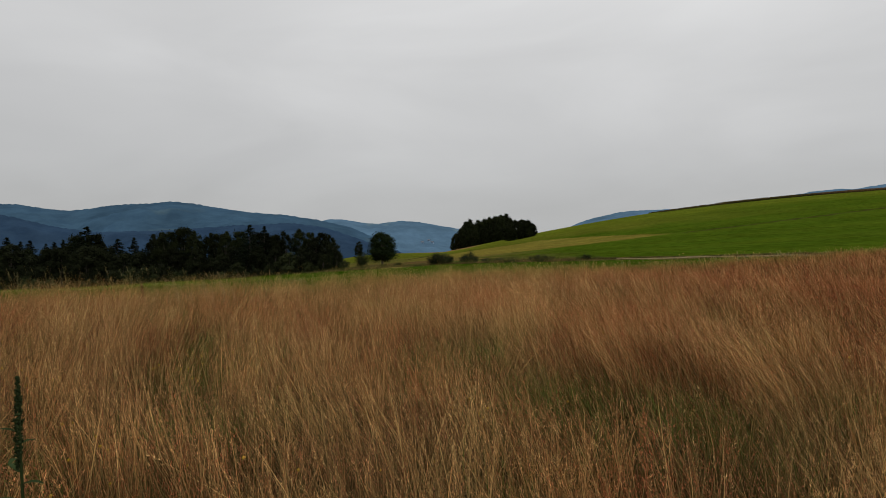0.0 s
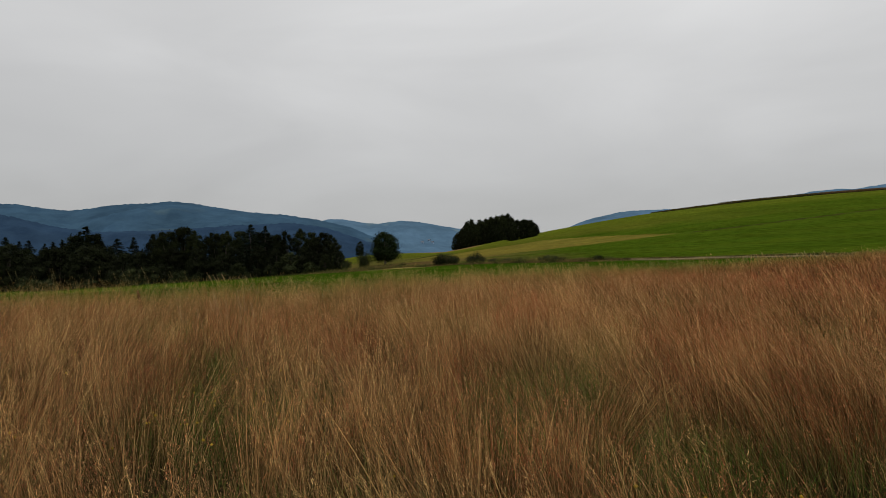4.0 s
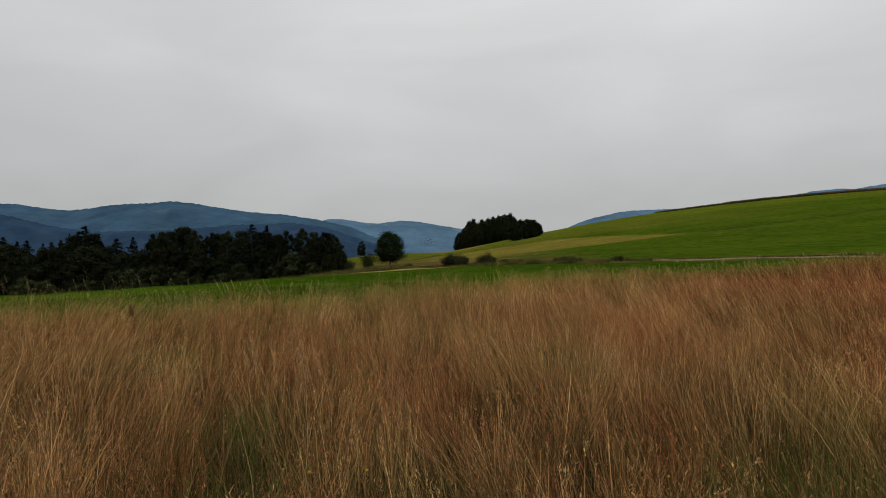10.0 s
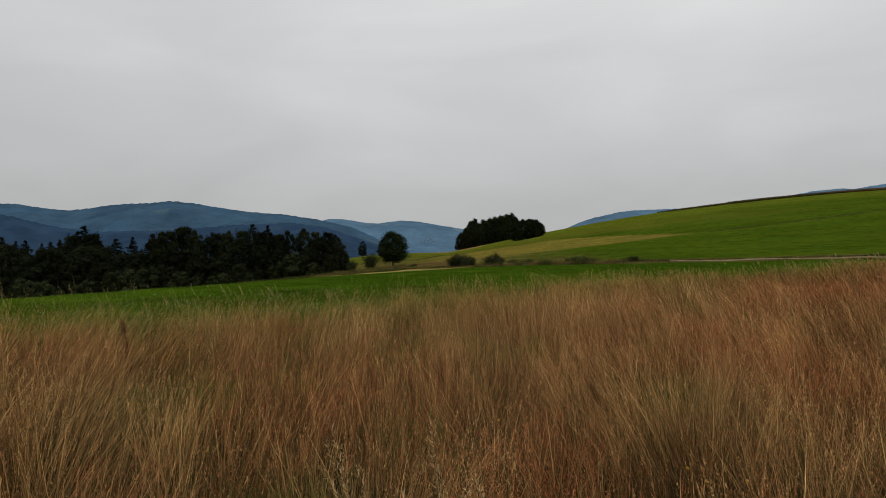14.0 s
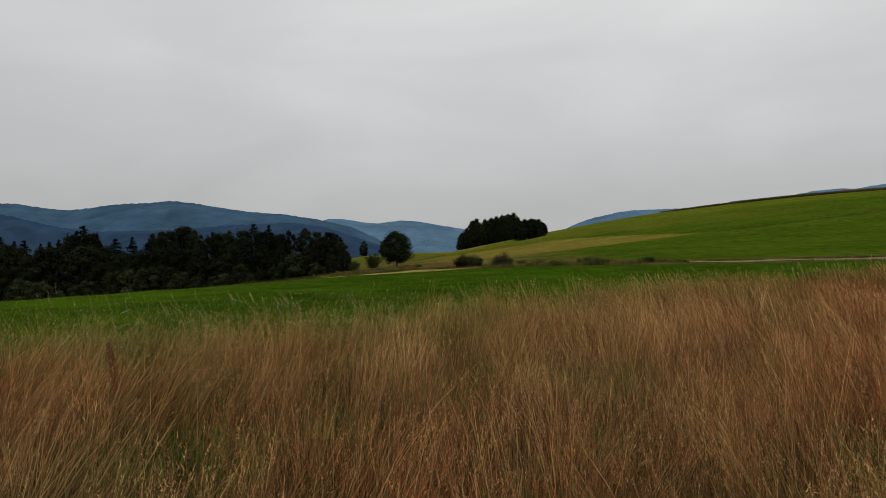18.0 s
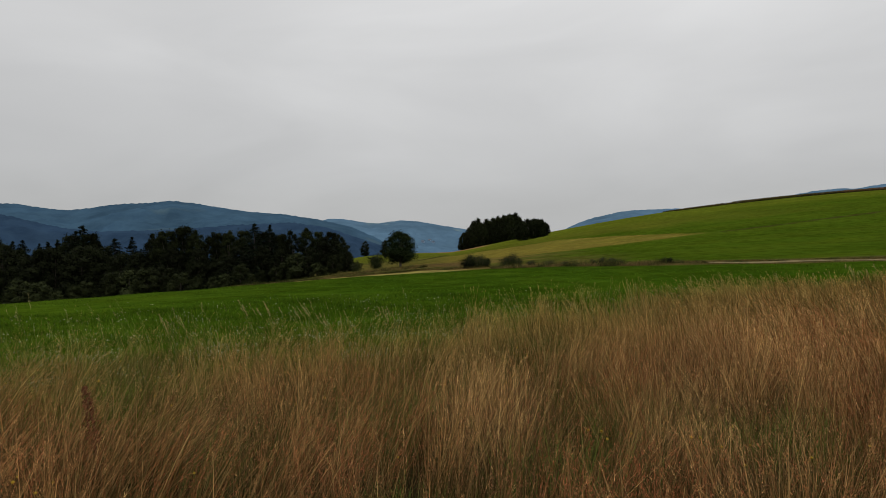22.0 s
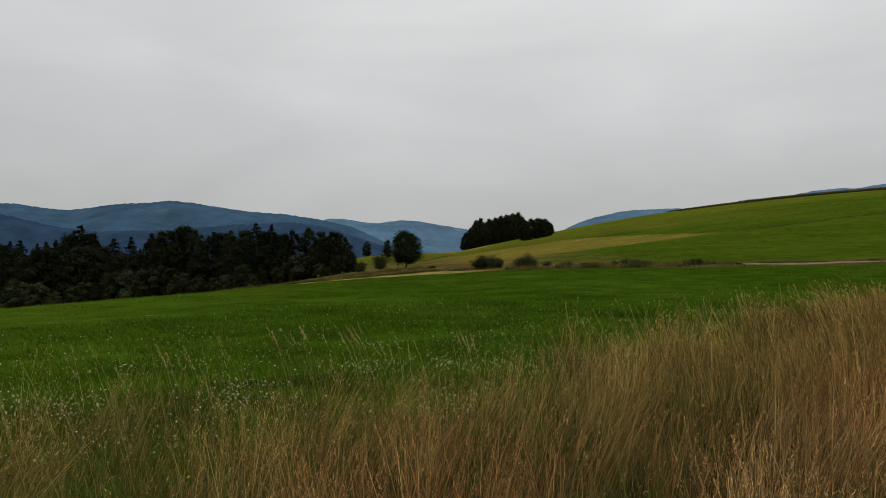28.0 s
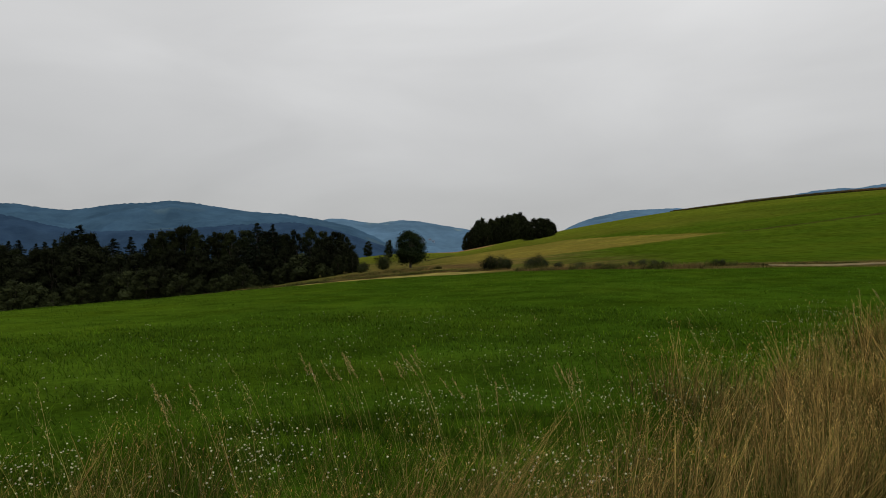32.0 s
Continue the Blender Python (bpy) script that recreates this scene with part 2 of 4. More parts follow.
def cover(x, y):
    """Base colour of what grows where."""
    n1, n2 = waves(x, y, 11, 40), waves(x, y, 12, 12)
    c = np.empty((len(x), 3))
    green, olive, straw = np.array([0.030, 0.062, 0.004]), np.array([0.066, 0.070, 0.014]), np.array([0.140, 0.104, 0.032])

    def lay(mask, colour):
        c[:] = c * (1 - mask[:, None]) + np.asarray(colour) * mask[:, None]

    c[:] = green
    lay(0.35 * smooth(-0.2, 0.8, n2), (0.055, 0.092, 0.007))
    lay(0.6 * smooth(-8, -30, x), (0.052, 0.088, 0.006))
    past = y - far_edge(x) + 0.8 * n2
    behind = smooth(-0.5, 0.5, past)
    # the slope behind the track
    hill = np.array([0.041, 0.070, 0.005])
    lay(behind, hill)
    # paler mown fields towards the trees
    u = x - 0.10 * (y - 100)
    mown = behind * smooth(24, 6, u + 4 * n1)
    lay(mown, olive)
    lay(mown * smooth(-0.1, 0.7, waves(x * 0.4, y * 1.6, 14, 30)), straw * 0.85)
    lay(mown * 0.45 * smooth(0.1, 0.7, waves(x * 0.22, y * 1.1, 16, 11, 3)), (0.085, 0.082, 0.018))
    # wedge of cut grass running up the slope
    wedge_low, wedge_top = 148 + 0.72 * (x - 17), np.minimum(179 + 3.4 * (66 - x), 268 - 0.3 * (x - 30))
    lay(smooth(-2, 2, wedge_top - y) * smooth(-2, 2, y - wedge_low) * smooth(70, 64, x) * smooth(-20, 10, x), (0.140, 0.116, 0.022))
    # upper slope: paler mown swaths
    upper = smooth(255, 290, y + 0.25 * x + 12 * n1)
    lay(upper * smooth(170, 70, x), (0.074, 0.084, 0.010))
    lay(upper * smooth(305, 350, y + 0.15 * x) * 0.8, (0.085, 0.105, 0.010))
    swath = 0.5 + 0.5 * np.sin((y - 0.35 * x) * 0.22 + 0.6 * n1)
    lay(behind * 0.25 * swath * smooth(10, 40, x), (0.075, 0.100, 0.009))
    lay(smooth(2.4, 1.0, np.abs(y - wedge_top - 2.5)) * smooth(0, 14, x) * smooth(75, 60, x) * 0.7, (0.036, 0.055, 0.008))
    # drain line along the slope
    drain = 180 + 0.43 * (x - 67)
    lay(smooth(2.4, 1.2, np.abs(y - drain)) * smooth(62, 70, x) * (0.25 + 0.75 * smooth(-0.2, 0.4, waves(x, y, 15, 45))), (0.040, 0.040, 0.010))
    lay(smooth(2.0, 0.8, np.abs(y - wedge_low)) * smooth(10, 20, x) * smooth(70, 60, x) * 0.6, (0.050, 0.075, 0.010))
    # gully and brown bank beside the lone tree
    gully = x + 12.8 - (y - 247.6) / 5.45
    lay(smooth(1.9, 0.7, np.abs(gully)) * smooth(238, 246, y) * smooth(304, 294, y), (0.026, 0.026, 0.010))
    bank = y - 143.8 + 3.1 * (x + 10.8)
    lay(smooth(13, 6, np.abs(bank)) * smooth(-15, -11, x) * smooth(1, -3, x) * 0.85, (0.082, 0.055, 0.022))
    # dry field on the brow towards the copse
    lay(smooth(370, 390, y) * smooth(-60, -40, x) * smooth(26, 16, x), (0.24, 0.135, 0.060))
    # verge and mown strip beside the field
    verge = smooth(0.0, 1.0, past) * smooth(13, 8, past)
    lay(verge * 0.85, (0.082, 0.066, 0.022))
    lay(smooth(0.0, 1.2, past) * smooth(8, 6, past) * smooth(2, -6, x), (0.225, 0.190, 0.055))
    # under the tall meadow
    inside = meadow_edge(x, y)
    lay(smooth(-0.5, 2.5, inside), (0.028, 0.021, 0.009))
    # valley floor and woods beyond
    lay(smooth(470, 560, y), (0.05, 0.09, 0.03))
    lay(smooth(-40, -70, x + 0.12 * (y - 210)) * smooth(190, 215, y), (0.03, 0.035, 0.015))
    return c


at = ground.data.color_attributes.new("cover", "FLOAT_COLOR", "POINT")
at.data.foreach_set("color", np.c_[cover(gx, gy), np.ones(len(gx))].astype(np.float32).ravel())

# dirt track along the far side of the field
tx = np.linspace(19.5, 150, 260)
across = np.array([-1.0, -0.55, -0.15, 0.15, 0.55, 1.0])
ty = far_edge(tx) + 2.6
co = np.stack([np.repeat(tx, 6) + 0.0, np.repeat(ty, 6) + np.tile(across * 0.7, 260), np.zeros(260 * 6)], -1)
co[:, 1] += 0.45 * waves(co[:, 0], co[:, 1], 21, 6) * np.abs(np.tile(across, 260))
co[:, 2] = land(co[:, 0], co[:, 1]) + 0.10 + np.tile(np.array([-0.06, -0.03, 0.03, 0.03, -0.03, -0.06]), 260)
i = (np.arange(259)[:, None] * 6 + np.arange(5)[None, :]).ravel()
m, nt, b = material("pale_dirt", 0.95, 0.1)
pos = nt.nodes.new("ShaderNodeNewGeometry").outputs["Position"]
grit = noise_of(nt, pos, 0.9, 7.0, 0.7)
nt.links.new(mixed(nt, ranged(nt, grit, 0.3, 0.7, 0, 1), (0.080, 0.064, 0.026), (0.25, 0.19, 0.088)), b.inputs["Base Color"])
bump(nt, b, grit, 0.7, 0.05)
track = raw_mesh("dirt_track", co, np.stack([i, i + 1, i + 7, i + 6], -1), 4, m)
tagged(track, "pale rutted dirt farm track along the clover field", "road", kind="structure")

# ---------------------------------------------------------------- far ranges


def bearing(px):
    return (px - 784) / 1120


def mountain(name, profile, near, far, mat, label, seed):
    """A wooded range. profile: (bearing, rise) pairs of its crest as slopes seen from the meadow."""
    bx, by = [p[0] for p in profile], [p[1] for p in profile]
    cols, rows = 240, 26
    b_ = np.linspace(bx[0], bx[-1], cols)
    crest = np.interp(b_, bx, by)
    kernel = np.ones(5) / 5
    crest = np.convolve(np.pad(crest, 2, mode="edge"), kernel, mode="valid")
    r = np.linspace(0, 1, rows)
    back = 8
    d = np.r_[near + (far - near) * r, far + 60 * np.arange(1, back + 1)]
    shape = np.r_[r ** 0.75, 1 - 0.10 * np.arange(1, back + 1)]
    dd, bb = np.meshgrid(d, b_, indexing="ij")
    x, y = dd * bb, dd
    top = crest[None, :] * far + EYE_Z
    z = -150 + (top + 150) * shape[:, None]
    rough = waves(x, y, seed, 500, 4) * 30 * (shape * (1 - shape) * 4)[:, None].clip(0)
    z = z + rough + waves(x, y, seed + 1, 26, 2) * 2.2
    z = np.minimum(z, EYE_Z + crest[None, :] * dd + 3.0)
    co = np.stack([x, y, z], -1).reshape(-1, 3)
    n = rows + back
    i = (np.arange(n - 1)[:, None] * cols + np.arange(cols - 1)[None, :]).ravel()
    ob = raw_mesh(name, co, np.stack([i, i + 1, i + cols + 1, i + cols], -1), 4, mat)
    return tagged(ob, label, "mountains", kind="structure")


def crest(pairs):
    return [(bearing(px), (421 - py) / 1120) for px, py in pairs]


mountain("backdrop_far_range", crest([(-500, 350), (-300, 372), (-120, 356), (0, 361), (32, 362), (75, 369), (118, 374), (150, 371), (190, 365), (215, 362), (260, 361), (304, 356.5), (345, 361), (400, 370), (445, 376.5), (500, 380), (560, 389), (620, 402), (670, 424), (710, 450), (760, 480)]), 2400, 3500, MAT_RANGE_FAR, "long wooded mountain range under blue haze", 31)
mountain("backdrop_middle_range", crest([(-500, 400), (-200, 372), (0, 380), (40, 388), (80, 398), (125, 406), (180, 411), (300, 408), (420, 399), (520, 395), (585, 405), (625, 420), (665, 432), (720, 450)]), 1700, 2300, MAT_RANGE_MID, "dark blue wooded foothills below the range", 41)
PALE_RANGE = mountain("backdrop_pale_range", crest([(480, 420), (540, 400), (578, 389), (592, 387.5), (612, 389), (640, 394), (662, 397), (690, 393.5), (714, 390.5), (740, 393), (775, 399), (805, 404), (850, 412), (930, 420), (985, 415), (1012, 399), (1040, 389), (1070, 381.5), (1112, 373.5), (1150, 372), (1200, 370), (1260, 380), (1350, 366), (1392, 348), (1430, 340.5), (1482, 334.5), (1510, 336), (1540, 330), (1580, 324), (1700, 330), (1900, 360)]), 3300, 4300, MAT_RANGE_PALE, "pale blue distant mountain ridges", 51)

# ---------------------------------------------------------------- trees


def empty(name, label, category, group="", kind=""):
    return tagged(new(name), label, category, group, kind)


def part(ob, parent, label=""):
    ob.parent = parent
    return tagged(ob, label)


def tube(verts, faces, a, b, ra, rb, sides=6):
    """A tapered limb from a to b, added to the lists."""
    a, b = np.asarray(a, float), np.asarray(b, float)
    w = (b - a) / max(np.linalg.norm(b - a), 1e-6)
    u = np.cross(w, (0.3, 0.9, 0.2))
    u /= np.linalg.norm(u)
    v = np.cross(w, u)
    k = len(verts)
    for c, r in ((a, ra), (b, rb)):
        for j in range(sides):
            t = 2 * math.pi * j / sides
            verts.append(c + r * (math.cos(t) * u + math.sin(t) * v))
    for j in range(sides):
        n = (j + 1) % sides
        faces.append((k + j, k + n, k + sides + n, k + sides + j))


def leaf_cards(r, centres, size, flat=0.0, outward=None):
    """Small bent leaf sprays: two triangles each round the given centres, laid over the crown where its outward way is given."""
    n = len(centres)
    a = r.normal(size=(n, 3))
    if outward is not None:
        a = np.cross(outward + 0.45 * r.normal(size=(n, 3)), a)
    a /= np.linalg.norm(a, axis=1)[:, None]
    a[:, 2] *= 1 - flat
    b_ = np.cross(a, r.normal(size=(n, 3)) if outward is None else outward + 0.35 * r.normal(size=(n, 3)))
    b_ /= np.linalg.norm(b_, axis=1)[:, None] + 1e-9
    s = (size * r.uniform(0.6, 1.4, n))[:, None]
    fold = np.cross(a, b_) * s * r.uniform(-0.4, 0.4, n)[:, None]
    co = np.stack([centres - a * s, centres + b_ * s * 0.55 + fold, centres + a * s, centres - b_ * s * 0.55 + fold], 1)
    i = np.arange(n) * 4
    return co.reshape(-1, 3), np.concatenate([np.stack([i, i + 1, i + 2], -1), np.stack([i, i + 2, i + 3], -1)])


def core(r, c, s):
    """The dense inner mass of one lobe of a crown: overlapping leaf layers."""
    rows, cols = 6, 9
    co = [c + np.array([0, 0, s * 0.8])]
    for a in range(1, rows):
        for b_ in range(cols):
            t, p = math.pi * a / rows, 2 * math.pi * b_ / cols + 0.3 * a
            k = s * r.uniform(0.72, 1.08)
            co.append(c + k * np.array([math.sin(t) * math.cos(p), math.sin(t) * math.sin(p), 0.85 * math.cos(t)]))
    co.append(c - np.array([0, 0, s * 0.75]))
    tri, last = [], len(co) - 1
    for b_ in range(cols):
        n = (b_ + 1) % cols
        tri.append((0, 1 + b_, 1 + n))
        tri.append((last, last - cols + n, last - cols + b_))
        for a in range(rows - 2):
            q, w = 1 + a * cols, 1 + (a + 1) * cols
            tri += [(q + b_, w + b_, w + n), (q + b_, w + n, q + n)]
    loose = np.array(co)[np.array(tri)]
    loose = c + (loose - c) * r.uniform(0.78, 1.12, (len(loose), 1, 1)) + r.normal(0, 0.07 * s, loose.shape)
    return loose.reshape(-1, 3), np.arange(3 * len(loose)).reshape(-1, 3)


def join(pieces):
    co, tri, k = [], [], 0
    for c, t in pieces:
        co.append(c), tri.append(t + k)
        k += len(c)
    return np.concatenate(co), np.concatenate(tri)


def broad_tree(name, seed, height, spread, trunk, lobes, cards, size, leaf_mat, label, low=0.18, lean=0.0, group="", dense=0.55, puff=1.2, category="tree"):
    """A broadleaved tree: trunk with forking limbs, and a crown of leaf sprays in uneven lobes."""
    r = np.random.RandomState(seed)
    root = empty(name, label, category, group)
    verts, faces = [], []
    fork = height * (low + 0.12)
    tube(verts, faces, (0, 0, -0.8), (0.05 * height * lean, 0, fork), trunk, trunk * 0.72, 8)
    tube(verts, faces, (0.05 * height * lean, 0, fork), (0.12 * height * lean, 0, height * 0.8), trunk * 0.72, trunk * 0.12, 6)
    blobs = []
    for j in range(lobes):
        f = (j + 0.5) / lobes
        t = j * 2.39996 + r.uniform(-0.4, 0.4)
        zc = height * (low + 0.07 + (0.86 - low) * f + r.uniform(-0.03, 0.03))
        wide = spread * math.sin(math.pi * (0.20 + 0.72 * f)) ** 0.8
        rad = wide * r.uniform(0.30, 0.72)
        c = np.array([rad * math.cos(t) + 0.1 * height * lean * f, rad * math.sin(t), zc])
        size_b = puff * spread * r.uniform(0.22, 0.42) * (1.08 - 0.40 * f)
        blobs.append((c, size_b))
        base = np.array([0.06 * height * lean, 0, fork + (zc - fork) * r.uniform(0.1, 0.5)])
        mid = base + (c - base) * 0.55 + (0, 0, -0.04 * height)
        tube(verts, faces, base, mid, trunk * 0.34, trunk * 0.2, 4)
        tube(verts, faces, mid, c, trunk * 0.2, trunk * 0.05, 3)
    part(raw_mesh("trunk", np.array(verts), np.array(faces), 4, MAT_BARK), root)
    centres, ways = [], []
    weight = np.array([b_[1] ** 2 for b_ in blobs])
    for (c, s), w in zip(blobs, weight / weight.sum()):
        n = max(int(cards * w), 8)
        d = r.normal(size=(n, 3))
        d /= np.linalg.norm(d, axis=1)[:, None]
        rad = s * (0.62 + 0.46 * r.uniform(0, 1, n)) * (1 + 0.34 * np.sin(d[:, 0] * 5 + s) * np.cos(d[:, 1] * 6 + c[2]))
        p = c + d * rad[:, None] * (1, 1, 0.85)
        centres.append(p)
        ways.append(d)
    fill = r.normal(size=(int(cards * 0.25), 3))
    fill /= np.linalg.norm(fill, axis=1)[:, None]
    ways.append(fill.copy())
    fill *= r.uniform(0.5, 1.0, len(fill))[:, None] ** 0.5
    fill = fill * (spread * 0.82, spread * 0.82, height * (0.44 - low * 0.4)) + (0.06 * height * lean, 0, height * (0.53 + low * 0.3))
    centres = np.concatenate(centres + [fill])
    shells = [core(r, c, s * dense) for c, s in blobs]
    co, tri = join([leaf_cards(r, centres, size, 0.0, np.concatenate(ways))] + shells)
    part(raw_mesh("crown", co, tri, 3, leaf_mat, smooth_faces=False), root)
    return root


def spruce(name, seed, height, spread, label, cards=2600, size=0.55):
    """A conifer: straight trunk, whorls of drooping boughs that shorten to a pointed top."""
    r = np.random.RandomState(seed)
    root = empty(name, label, "tree", "trees of the wood")
    verts, faces = [], []
    tube(verts, faces, (0, 0, -0.8), (0, 0, height * 0.5), height * 0.014, height * 0.009, 7)
    tube(verts, faces, (0, 0, height * 0.5), (0, 0, height * 0.99), height * 0.009, 0.02, 6)
    centres = []
    whorls = 34
    for k in range(whorls):
        f = k / (whorls - 1)
        zc = height * (0.08 + 0.90 * f + r.uniform(-0.012, 0.012))
        reach = spread * (1 - f) ** 0.82 * r.uniform(0.9, 1.06) + 0.10
        boughs = 5
        for j in range(boughs):
            t = 2 * math.pi * (j + r.uniform(-0.25, 0.25)) / boughs + k * 0.7
            L = reach * r.uniform(0.7, 1.1)
            zc = height * (0.08 + 0.90 * f + r.uniform(-0.03, 0.015))
            tip = np.array([L * math.cos(t), L * math.sin(t), zc - 0.28 * L + 0.02 * height])
            tube(verts, faces, (0, 0, zc), tip, 0.05, 0.015, 3)
            n = max(int(cards / (whorls * 5) * (0.9 + 0.9 * (1 - f))), 6)
            q = r.uniform(0.12, 1.0, n) ** 0.7
            p = np.array([0, 0, zc]) + (tip - (0, 0, zc)) * q[:, None]
            p += r.normal(size=(n, 3)) * np.array([0.5, 0.5, 0.35]) * (0.35 + 0.5 * (1 - f))
            p[:, 2] -= r.uniform(0, 0.5, n) * (1 - f)
            centres.append(p)
    centres.append(np.stack([r.normal(size=30) * 0.06, r.normal(size=30) * 0.06, height * r.uniform(0.95, 1.0, 30)], -1))
    joined = np.concatenate(centres)
    size = size * (0.55 + 0.45 * np.clip(2.6 * (1 - joined[:, 2] / height), 0, 1))
    part(raw_mesh("trunk", np.array(verts), np.array(faces), 4, MAT_BARK), root)
    co, tri = leaf_cards(r, joined, size, 0.3)
    part(raw_mesh("crown", co, tri, 3, MAT_NEEDLE, smooth_faces=False), root)
    return root


def bush(name, seed, height, spread, cards, size, mat, label, group=""):
    """A shrub: several thin stems from the ground and leaf sprays down to the grass."""
    r = np.random.RandomState(seed)
    root = empty(name, label, "shrub", group)
    verts, faces, centres = [], [], []
    for j in range(9):
        t = j * 2.4 + r.uniform(-0.3, 0.3)
        rad = spread * r.uniform(0.15, 0.75)
        top = np.array([rad * math.cos(t), rad * math.sin(t), height * (1.0 - 0.45 * (rad / spread) ** 2) * r.uniform(0.72, 1.0)])
        tube(verts, faces, (0.12 * rad * math.cos(t), 0.12 * rad * math.sin(t), -0.2), top * (0.6, 0.6, 0.55), 0.06, 0.04, 4)
        tube(verts, faces, top * (0.6, 0.6, 0.55), top, 0.04, 0.012, 4)
        n = cards // 9
        q = r.uniform(0.12, 1.05, n)
        p = top * q[:, None] * (1, 1, 1) + r.normal(size=(n, 3)) * np.array([0.20, 0.20, 0.12]) * spread
        p[:, 2] = np.clip(p[:, 2], 0.06 * height, None)
        centres.append(p)
    part(raw_mesh("stem", np.array(verts), np.array(faces), 4, MAT_BARK), root)
    joined = np.concatenate(centres)
    way = joined - (0, 0, 0.25 * height)
    co, tri = leaf_cards(r, joined, size, 0.0, way / np.linalg.norm(way, axis=1)[:, None])
    part(raw_mesh("foliage", co, tri, 3, mat, smooth_faces=False), root)
    return root


def stand(ob, px, y, top, full=0, turn=0.0, first=False, wide=1.0):
    """Stand a tree at the bearing px and the distance y, scaled so that its top meets the given rise."""
    x = bearing(px) * y
    z = float(land(x, y))
    full = max(c.bound_box[6][2] for c in ob.children)
    s = (EYE_Z + (421 - top) / 1120 * y - z) / full
    m = Matrix.LocRotScale((x, y, z), Euler((0, 0, turn)), (s * wide, s * wide, s))
    if first:
        used.add(ob.name)
        ob.matrix_basis = m
        return ob
    return copy_thing(ob, m @ Matrix.Diagonal((1 / ob.scale[0], 1 / ob.scale[1], 1 / ob.scale[2], 1)))


rng = random.Random(7)
used = set()
WOOD = "trees of the wood"
oaks = [broad_tree("broadleaf_tree", 100 + k, 25, 6.2 + k * 0.5, 0.45, 28 + 2 * k, 3000, 0.30, MAT_BROAD, "tall dark broadleaved tree in a dense wood", 0.06, group=WOOD, dense=0.74) for k in range(4)]
young = [broad_tree("young_tree", 150 + k, 15, 4.6 + k * 0.5, 0.25, 20 + 2 * k, 2200, 0.24, MAT_YOUNG, "lower broadleaved tree at the front of a wood", 0.0, group="young trees of the wood", dense=0.74) for k in range(3)]
firs = [spruce("spruce_tree", 200 + k, 26, 8.2 + 0.8 * k, "dark pointed spruce standing among the broadleaved trees", 4200, 0.38) for k in range(3)]
thickets = [broad_tree("thicket_shrub", 300 + k, 6, 2.5 + 0.4 * k, 0.09, 13, 1100, 0.15, MAT_THICKET, "grey-green shrub at the foot of the wood", 0.0, group="shrubs along the wood edge", dense=0.8, puff=1.3, category="shrub") for k in range(3)]


def plant(kind, px, y, top, wide=1.0):
    stand(kind, px, y, top, 0, rng.uniform(0, 6.28), kind.name not in used, wide)


# the wood: rows of crowns, conifers among them
for k, (px, top, y) in enumerate(((-70, 425, 250), (-30, 420, 246), (134, 412, 243), (166, 409, 238), (176, 426, 240), (10, 434, 244), (48, 436, 246), (86, 438, 244), (112, 432, 246), (276, 413, 228), (297, 405, 222), (326, 398, 226), (346, 405, 222), (372, 411, 226), (386, 409, 224), (456, 408, 220), (474, 410, 222), (400, 408, 220), (424, 405, 222), (486, 412, 218), (506, 407, 216), (530, 404, 222), (548, 408, 214), (570, 409, 215), (586, 414, 220))):
    plant(oaks[k % 4], px, y, top, rng.uniform(0.78, 1.0))
for k, (px, top, y) in enumerate(((12, 420, 246), (36, 427, 248), (53, 425, 247), (81, 431, 250), (96, 428, 246), (154, 400, 238), (143, 410, 240), (181, 427, 240), (208, 422, 236), (237, 420, 238), (266, 423, 232), (442, 397, 214), (468, 400, 216), (112, 424, 248), (195, 444, 232), (222, 446, 230), (252, 440, 236))):
    plant(firs[k % 3], px, y, top, rng.uniform(1.15, 1.6))
# lower growth in front of them
for k in range(34):
    px = -60 + 648 * k / 33 + rng.uniform(-9, 9)
    plant(young[k % 3], px, 208 + 0.045 * (590 - px) + rng.uniform(-4, 3), rng.uniform(430, 458), rng.uniform(0.9, 1.2))
for px, top, y in ((574, 424, 214), (590, 428, 213), (558, 420, 210), (600, 446, 212)):
    plant(young[1], px, y, top, 1.0)
for k, (px, top, y) in enumerate(((12, 470, 208), (80, 492, 205), (112, 508, 203), (158, 492, 206), (205, 474, 205), (232, 472, 207), (262, 470, 205), (290, 466, 206), (318, 476, 203), (372, 486, 202), (392, 480, 204), (418, 462, 203), (452, 474, 201), (478, 468, 203), (512, 444, 204), (530, 452, 203), (545, 462, 202), (572, 448, 204), (590, 452, 208), (-40, 470, 210), (50, 488, 207), (138, 500, 205), (346, 484, 203), (436, 480, 202), (500, 474, 201), (560, 470, 203))):
    plant(thickets[k % 3], px, y, top, rng.uniform(0.85, 1.25))

# the lone tree on the slope, and its neighbours
lone = broad_tree("lone_tree", 411, 8.0, 3.2, 0.24, 34, 6800, 0.13, MAT_LONE, "round leafy tree standing alone on a mown slope", 0.10, 0.25)
stand(lone, 676, 154, 408, 0, 0.4, True, 1.3)
small = broad_tree("small_tree", 421, 9.0, 2.4, 0.2, 14, 1600, 0.24, MAT_BROAD, "small slender dark tree beside the mown slope", 0.0, group="small trees by the slope")
stand(small, 635, 380, 427, 0, 0.9, True, 1.25)
plant(small, 667, 320, 425, 1.1)
round_bush = bush("round_bush", 431, 4.2, 2.6, 3600, 0.13, MAT_SHRUB, "round leafy bush beside the lone tree")
stand(round_bush, 640, 178, 442, 0, 0, True, 1.15)
